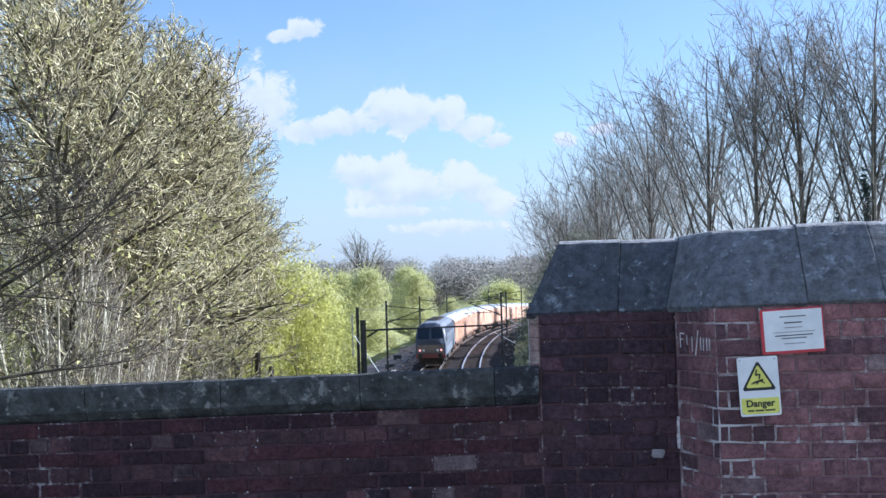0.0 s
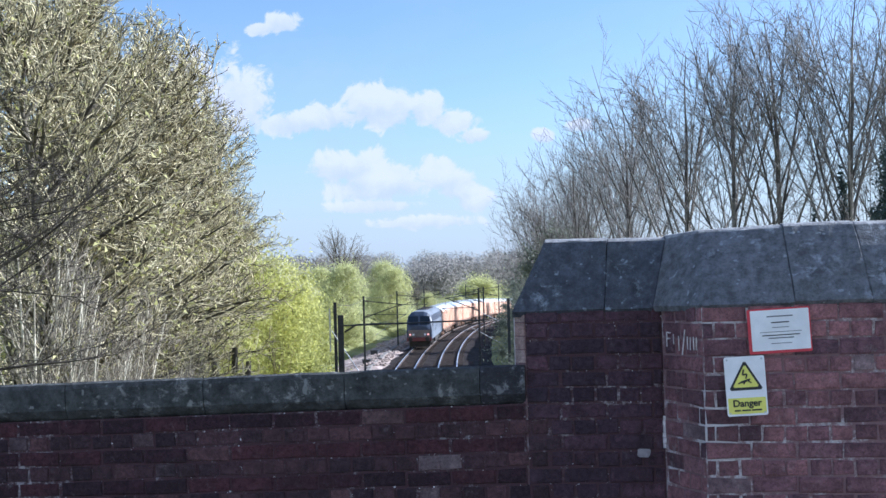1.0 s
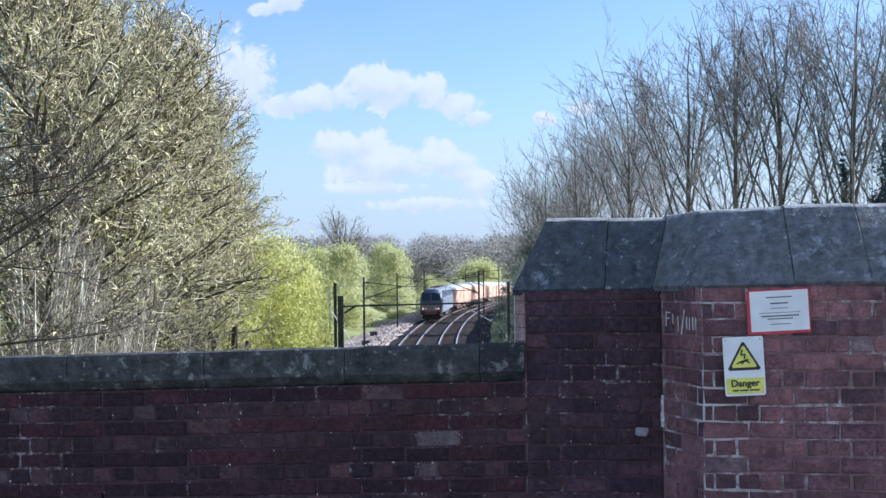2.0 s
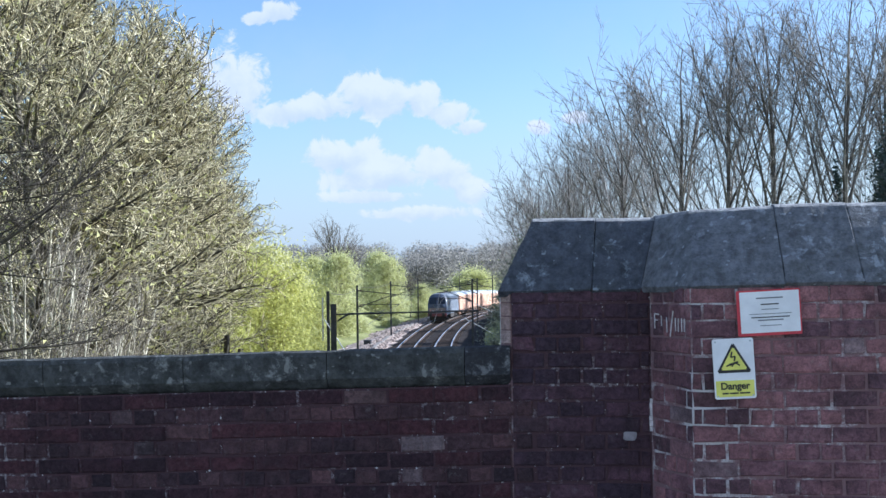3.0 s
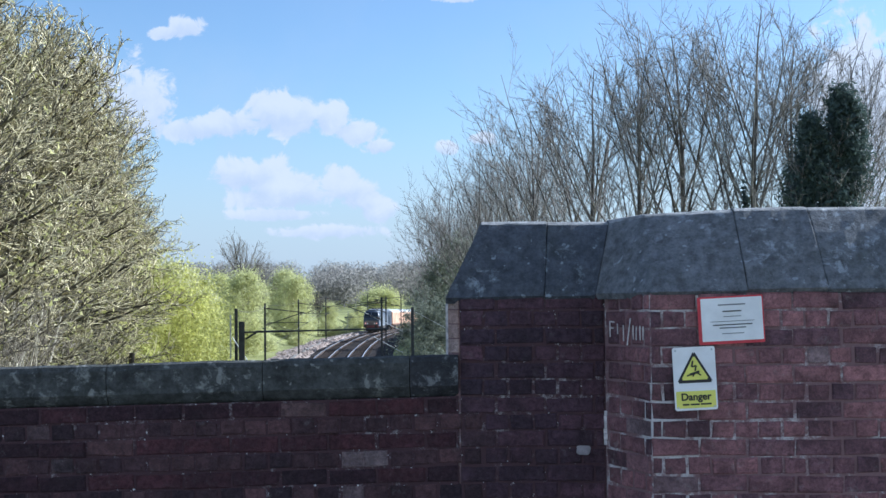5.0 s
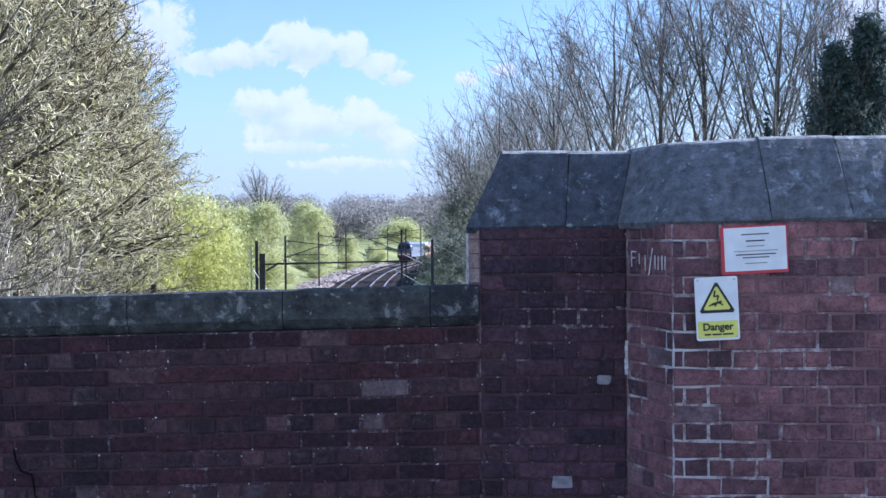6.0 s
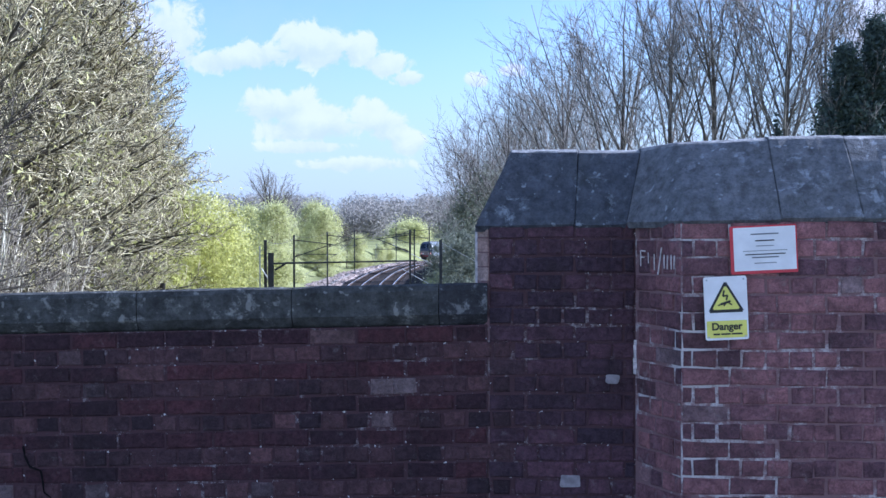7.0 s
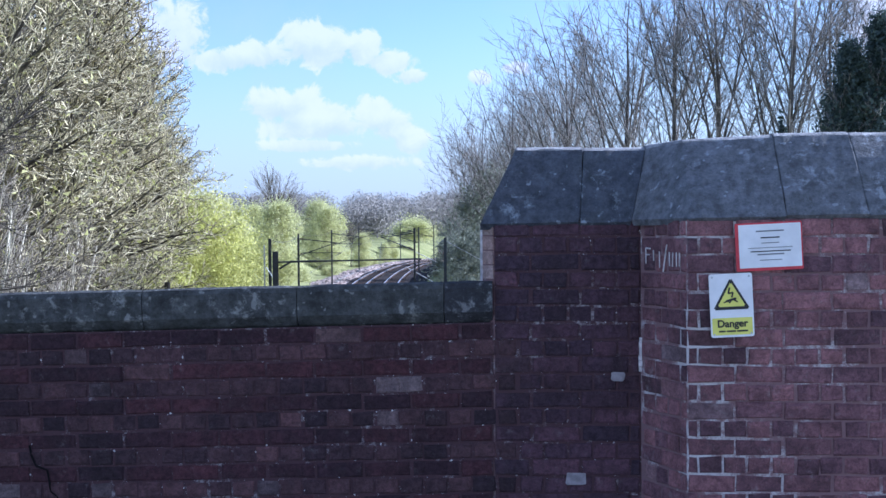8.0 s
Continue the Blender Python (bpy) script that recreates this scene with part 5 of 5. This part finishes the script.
        return tree_thing("ivy_tree", "tall trunk smothered in dark glossy ivy", th, fi, BARK_GREY, leaves_mesh("ivy", pts, 0.08, LEAF_IVY, nrng), "dark ivy leaves")
    t = ivy(9.2, 0.92, 26000)
    place(t, [(10.75, 36.2, 0.92), (12.15, 36.0, 1.02)], rng, "ivy clad trees")
    t = ivy(5.6, 0.16, 900)
    place(t, [(8.7, 40.0, 0.9), (9.75, 39.6, 1.15)], rng, "ivy clad trees")
    # bare round-headed trees further along
    th, fi, high = fan_tree(rng, 13.0, 0.24, 22, 0.46, 1.5, 0.32, 1.25, 1, 0.62)
    t = tree_thing("bare_tree", "dark bare round-headed tree behind leafing trees", th, fi, BARK_MID, trunk_m=BARK_DARK)
    place(t, [(-33.7, 164, 1.0), (-28.5, 205, 0.62), (-36, 140, 0.62)], rng, "bare trees along the far line")

    def leafy(name, label, height, width, count, size, mat, lumps, low=0.05, sticks=True, category="tree"):
        th, fi, en = grow(rng, height * 0.85, height * 0.018, spread=0.6, levels=4, kids=(8, 5, 4), first=0.15, up=0.3, thin=0.012)
        pts = []
        for k in range(lumps):
            a, h = rng.uniform(0, 6.283), rng.uniform(low, 0.95)
            r = width * 0.5 * math.sqrt(max(0.05, 1 - (2 * h - 0.85) ** 2 * 0.85)) * rng.uniform(0.2, 1.0)
            c = np.array([math.cos(a) * r, math.sin(a) * r, h * height])
            s = width * rng.uniform(0.09, 0.20)
            d = nrng.normal(size=(count // lumps, 3))
            d /= np.linalg.norm(d, axis=1, keepdims=True)
            pts.append(c + d * s * np.abs(nrng.normal(size=(count // lumps, 1))) * 0.8 * np.array([1, 1, 0.9]))
        t = tree_thing(name, label, th, fi, BARK_PALE, leaves_mesh("leaves", np.concatenate(pts), size, mat, nrng))
        return tagged(t, category=category)

    t = leafy("willow_tree", "lime-green willow in fresh leaf beside the cutting", 7.4, 6.0, 34000, 0.07, LEAF_LIME, 200, 0.02)
    place(t, [(-17.9, 66, 1.14), (-20.1, 74, 1.28), (-22.8, 80, 1.32), (-20.6, 61, 1.0), (-18.6, 56, 0.68), (-23.0, 68, 0.85), (-16.8, 51, 0.52)], rng, "lime green trees")
    t = leafy("blossom_tree", "small tree covered in white blossom", 8.2, 3.4, 8000, 0.08, BLOSSOM, 34, 0.66)
    place(t, [(-18.9, 75, 1.16), (-20.4, 74, 1.22)], rng, "blossom")
    t = leafy("broadleaf_tree", "rounded tree in pale green spring leaf", 9.4, 6.4, 30000, 0.10, LEAF_GREEN, 220)
    place(t, [(-27.6, 136, 1.02), (-28.6, 181, 1.05), (-31.6, 188, 1.05), (-33.5, 150, 0.80), (-26.4, 203, 0.62), (-24.8, 225, 0.45), (-27.0, 260, 0.55), (-26.4, 118, 0.50), (-30.5, 126, 0.72)], rng, "spring green trees")
    t = leafy("round_tree", "round-headed tree in bright fresh leaf far along the line", 8.3, 12.5, 15000, 0.2, LEAF_FRESH, 130, 0.48)
    place(t, [(-26.0, 302, 0.95)], rng, "spring green trees")
    # olive scrub closing the gaps behind the bare trees
    t = leafy("hawthorn_bush", "dense budding hawthorn under the bare trees", 9.0, 7.5, 17000, 0.07, LEAF_BUD, 90, 0.02, category="bush")
    place(t, [(-29.5, 45, 1.1), (-33, 58, 1.2), (-36, 72, 1.2), (-33.5, 84, 1.0), (-27.5, 66, 0.8), (-24.8, 52, 0.75), (-31.5, 95, 0.85), (-25.5, 58, 0.7), (-29, 72, 0.95), (-27, 40, 0.9)], rng, "scrub on the left bank")
    # low scrub on the sunny bank and dark scrub on the shaded one
    t = leafy("bramble_bush", "pale green bramble on the sunny bank", 1.5, 3.4, 5000, 0.07, LEAF_GREEN, 40, 0.0, category="bush")
    place(t, [(-22.0, 82, 1.0), (-24.6, 92, 1.0), (-26.0, 100, 1.1), (-26.8, 109, 1.1), (-27.0, 124, 1.1), (-27.4, 138, 1.1), (-27.8, 152, 1.1), (-26.0, 166, 1.0), (-25.6, 215, 1.2)], rng, "brambles")
    t = leafy("dark_bush", "dense dull green scrub on the shaded bank", 3.6, 3.6, 15000, 0.05, LEAF_SCRUB, 70, 0.0, category="bush")
    place(t, [(-1.4, 36, 1.0), (-2.6, 43, 1.0), (-0.6, 44, 1.15), (-3.5, 54, 0.95), (-1.6, 52, 1.2), (-2.8, 66, 1.0), (-1.8, 64, 1.5), (-3.6, 84, 1.3), (-0.8, 78, 2.0), (0.8, 40, 1.1), (-4.6, 100, 1.2), (-5.6, 120, 1.3), (-6.6, 145, 1.5), (-6.2, 170, 1.9), (-5.2, 200, 2.2), (-3, 225, 2.2)], rng, "scrub on the right bank")


def build_woods():
    """Far bare woods over the low hill."""
    rng = random.Random(3)
    nrng = np.random.default_rng(9)
    st, pts = Sticks(), []
    for k in range(190):
        y = rng.uniform(370, 520)
        x = rng.uniform(-150, 45)
        g = land(x, y)
        h = rng.uniform(9.5, 14) + 3.0 * noise.noise((x * 0.03, 0, 4.0)) + 0.035 * (x + 60)
        w = rng.uniform(4.0, 7.5)
        st.add((x, y, g), (x + rng.uniform(-1, 1), y, g + h * 0.7), 0.16, 0.06)
        for q in range(12):
            a, f = rng.uniform(0, 6.283), rng.uniform(0.25, 0.75)
            r = w * rng.uniform(0.4, 1.0)
            st.add((x, y, g + h * f), (x + math.cos(a) * r, y + math.sin(a) * r, g + min(h, h * f + r * rng.uniform(0.5, 1.4))), 0.06, 0.02)
        n = 1250
        d = nrng.normal(size=(n, 3))
        d /= np.linalg.norm(d, axis=1, keepdims=True)
        pts.append(np.array([x, y, g + h * 0.5]) + d * nrng.random((n, 1)) ** 0.5 * np.array([w, w, h * 0.5]))
    w = empty("woodland", Matrix(), "bare grey-brown woods on the far hill", "woods", kind="stuff")
    a = new("trunks", st.mesh("trunks", BARK_FAR, 4))
    b = new("twigs", leaves_mesh("twigs", np.concatenate(pts), 0.31, TWIG_FAR, nrng))
    for o in (a, b):
        o.parent = w
        tagged(o, kind="stuff")


def build_lineside():
    """Cable trough and small equipment beside the left track."""
    tr = empty("cable_trough", Matrix(), "pale concrete cable trough beside the railway track", "cable trough")
    rng = random.Random(6)
    for i in range(58):
        y, o, h = 60 + i * 3.0, rng.uniform(-0.08, 0.08), rng.uniform(-0.03, 0.03)
        if i % 9 == 6:
            continue
        prof = [(-3.25 + o, -0.45), (-3.25 + o, -0.02 + h), (-2.9 + o, -0.01 + h), (-2.9 + o, -0.45)]
        v, f = loft([[along(y + a, q, z) for q, z in prof] for a in (0.02, 2.96)])
        mesh_ob("trough_length", v, f, CONCRETE, tr)
    for y, o, h in ((104, -3.9, 0.10), (117, -4.3, 0.16)):
        c = empty("lineside_box", Matrix.Translation(along(y, o)), "small dark lineside equipment box on the ballast edge", "equipment box", "lineside boxes")
        bm = bmesh.new()
        box(bm, (-0.35, -0.3, -0.35), (0.35, 0.3, h), 0.03)
        part("body", bm, STEEL, c)
        bm = bmesh.new()
        box(bm, (-0.40, -0.35, h), (0.40, 0.35, h + 0.06), 0.02)
        part("lid", bm, STEEL, c)


def build_rubble():
    """Loose stones and broken sleepers on the rubble slope."""
    nrng = np.random.default_rng(31)
    base = np.array([(1, 0, 0), (-1, 0, 0), (0, 1, 0), (0, -1, 0), (0, 0, 1), (0, 0, -1)], float)
    tri = np.array([(0, 2, 4), (2, 1, 4), (1, 3, 4), (3, 0, 4), (2, 0, 5), (1, 2, 5), (3, 1, 5), (0, 3, 5)])
    verts, faces = [], []
    for k in range(2200):
        y, o = nrng.uniform(100, 245), -2.0 - abs(nrng.normal()) * 2.2
        z = -0.12 - 0.17 * max(0.0, -o - 3.4)
        s = nrng.uniform(0.08, 0.22) * (1.8 if nrng.random() < 0.05 else 1.0)
        p = along(y, o, max(z, -0.9))
        faces.append(tri + 6 * len(verts))
        verts.append(base * s * nrng.uniform(0.6, 1.3, (6, 1)) * np.array([1, 1, 0.7]) + np.array(p))
    ob = new("rubble", fast_mesh("rubble", np.concatenate(verts), np.concatenate(faces), CESS))
    tagged(ob, "loose pale stones strewn over the track-side slope", "rubble", kind="stuff")


build_rubble()
CONCRETE = plain("trough_concrete", (0.25, 0.23, 0.21), 0.85, 0.0, 0.2, 2.0, 0.0, 0.15)
build_trees()
build_woods()
build_lineside()


motions()
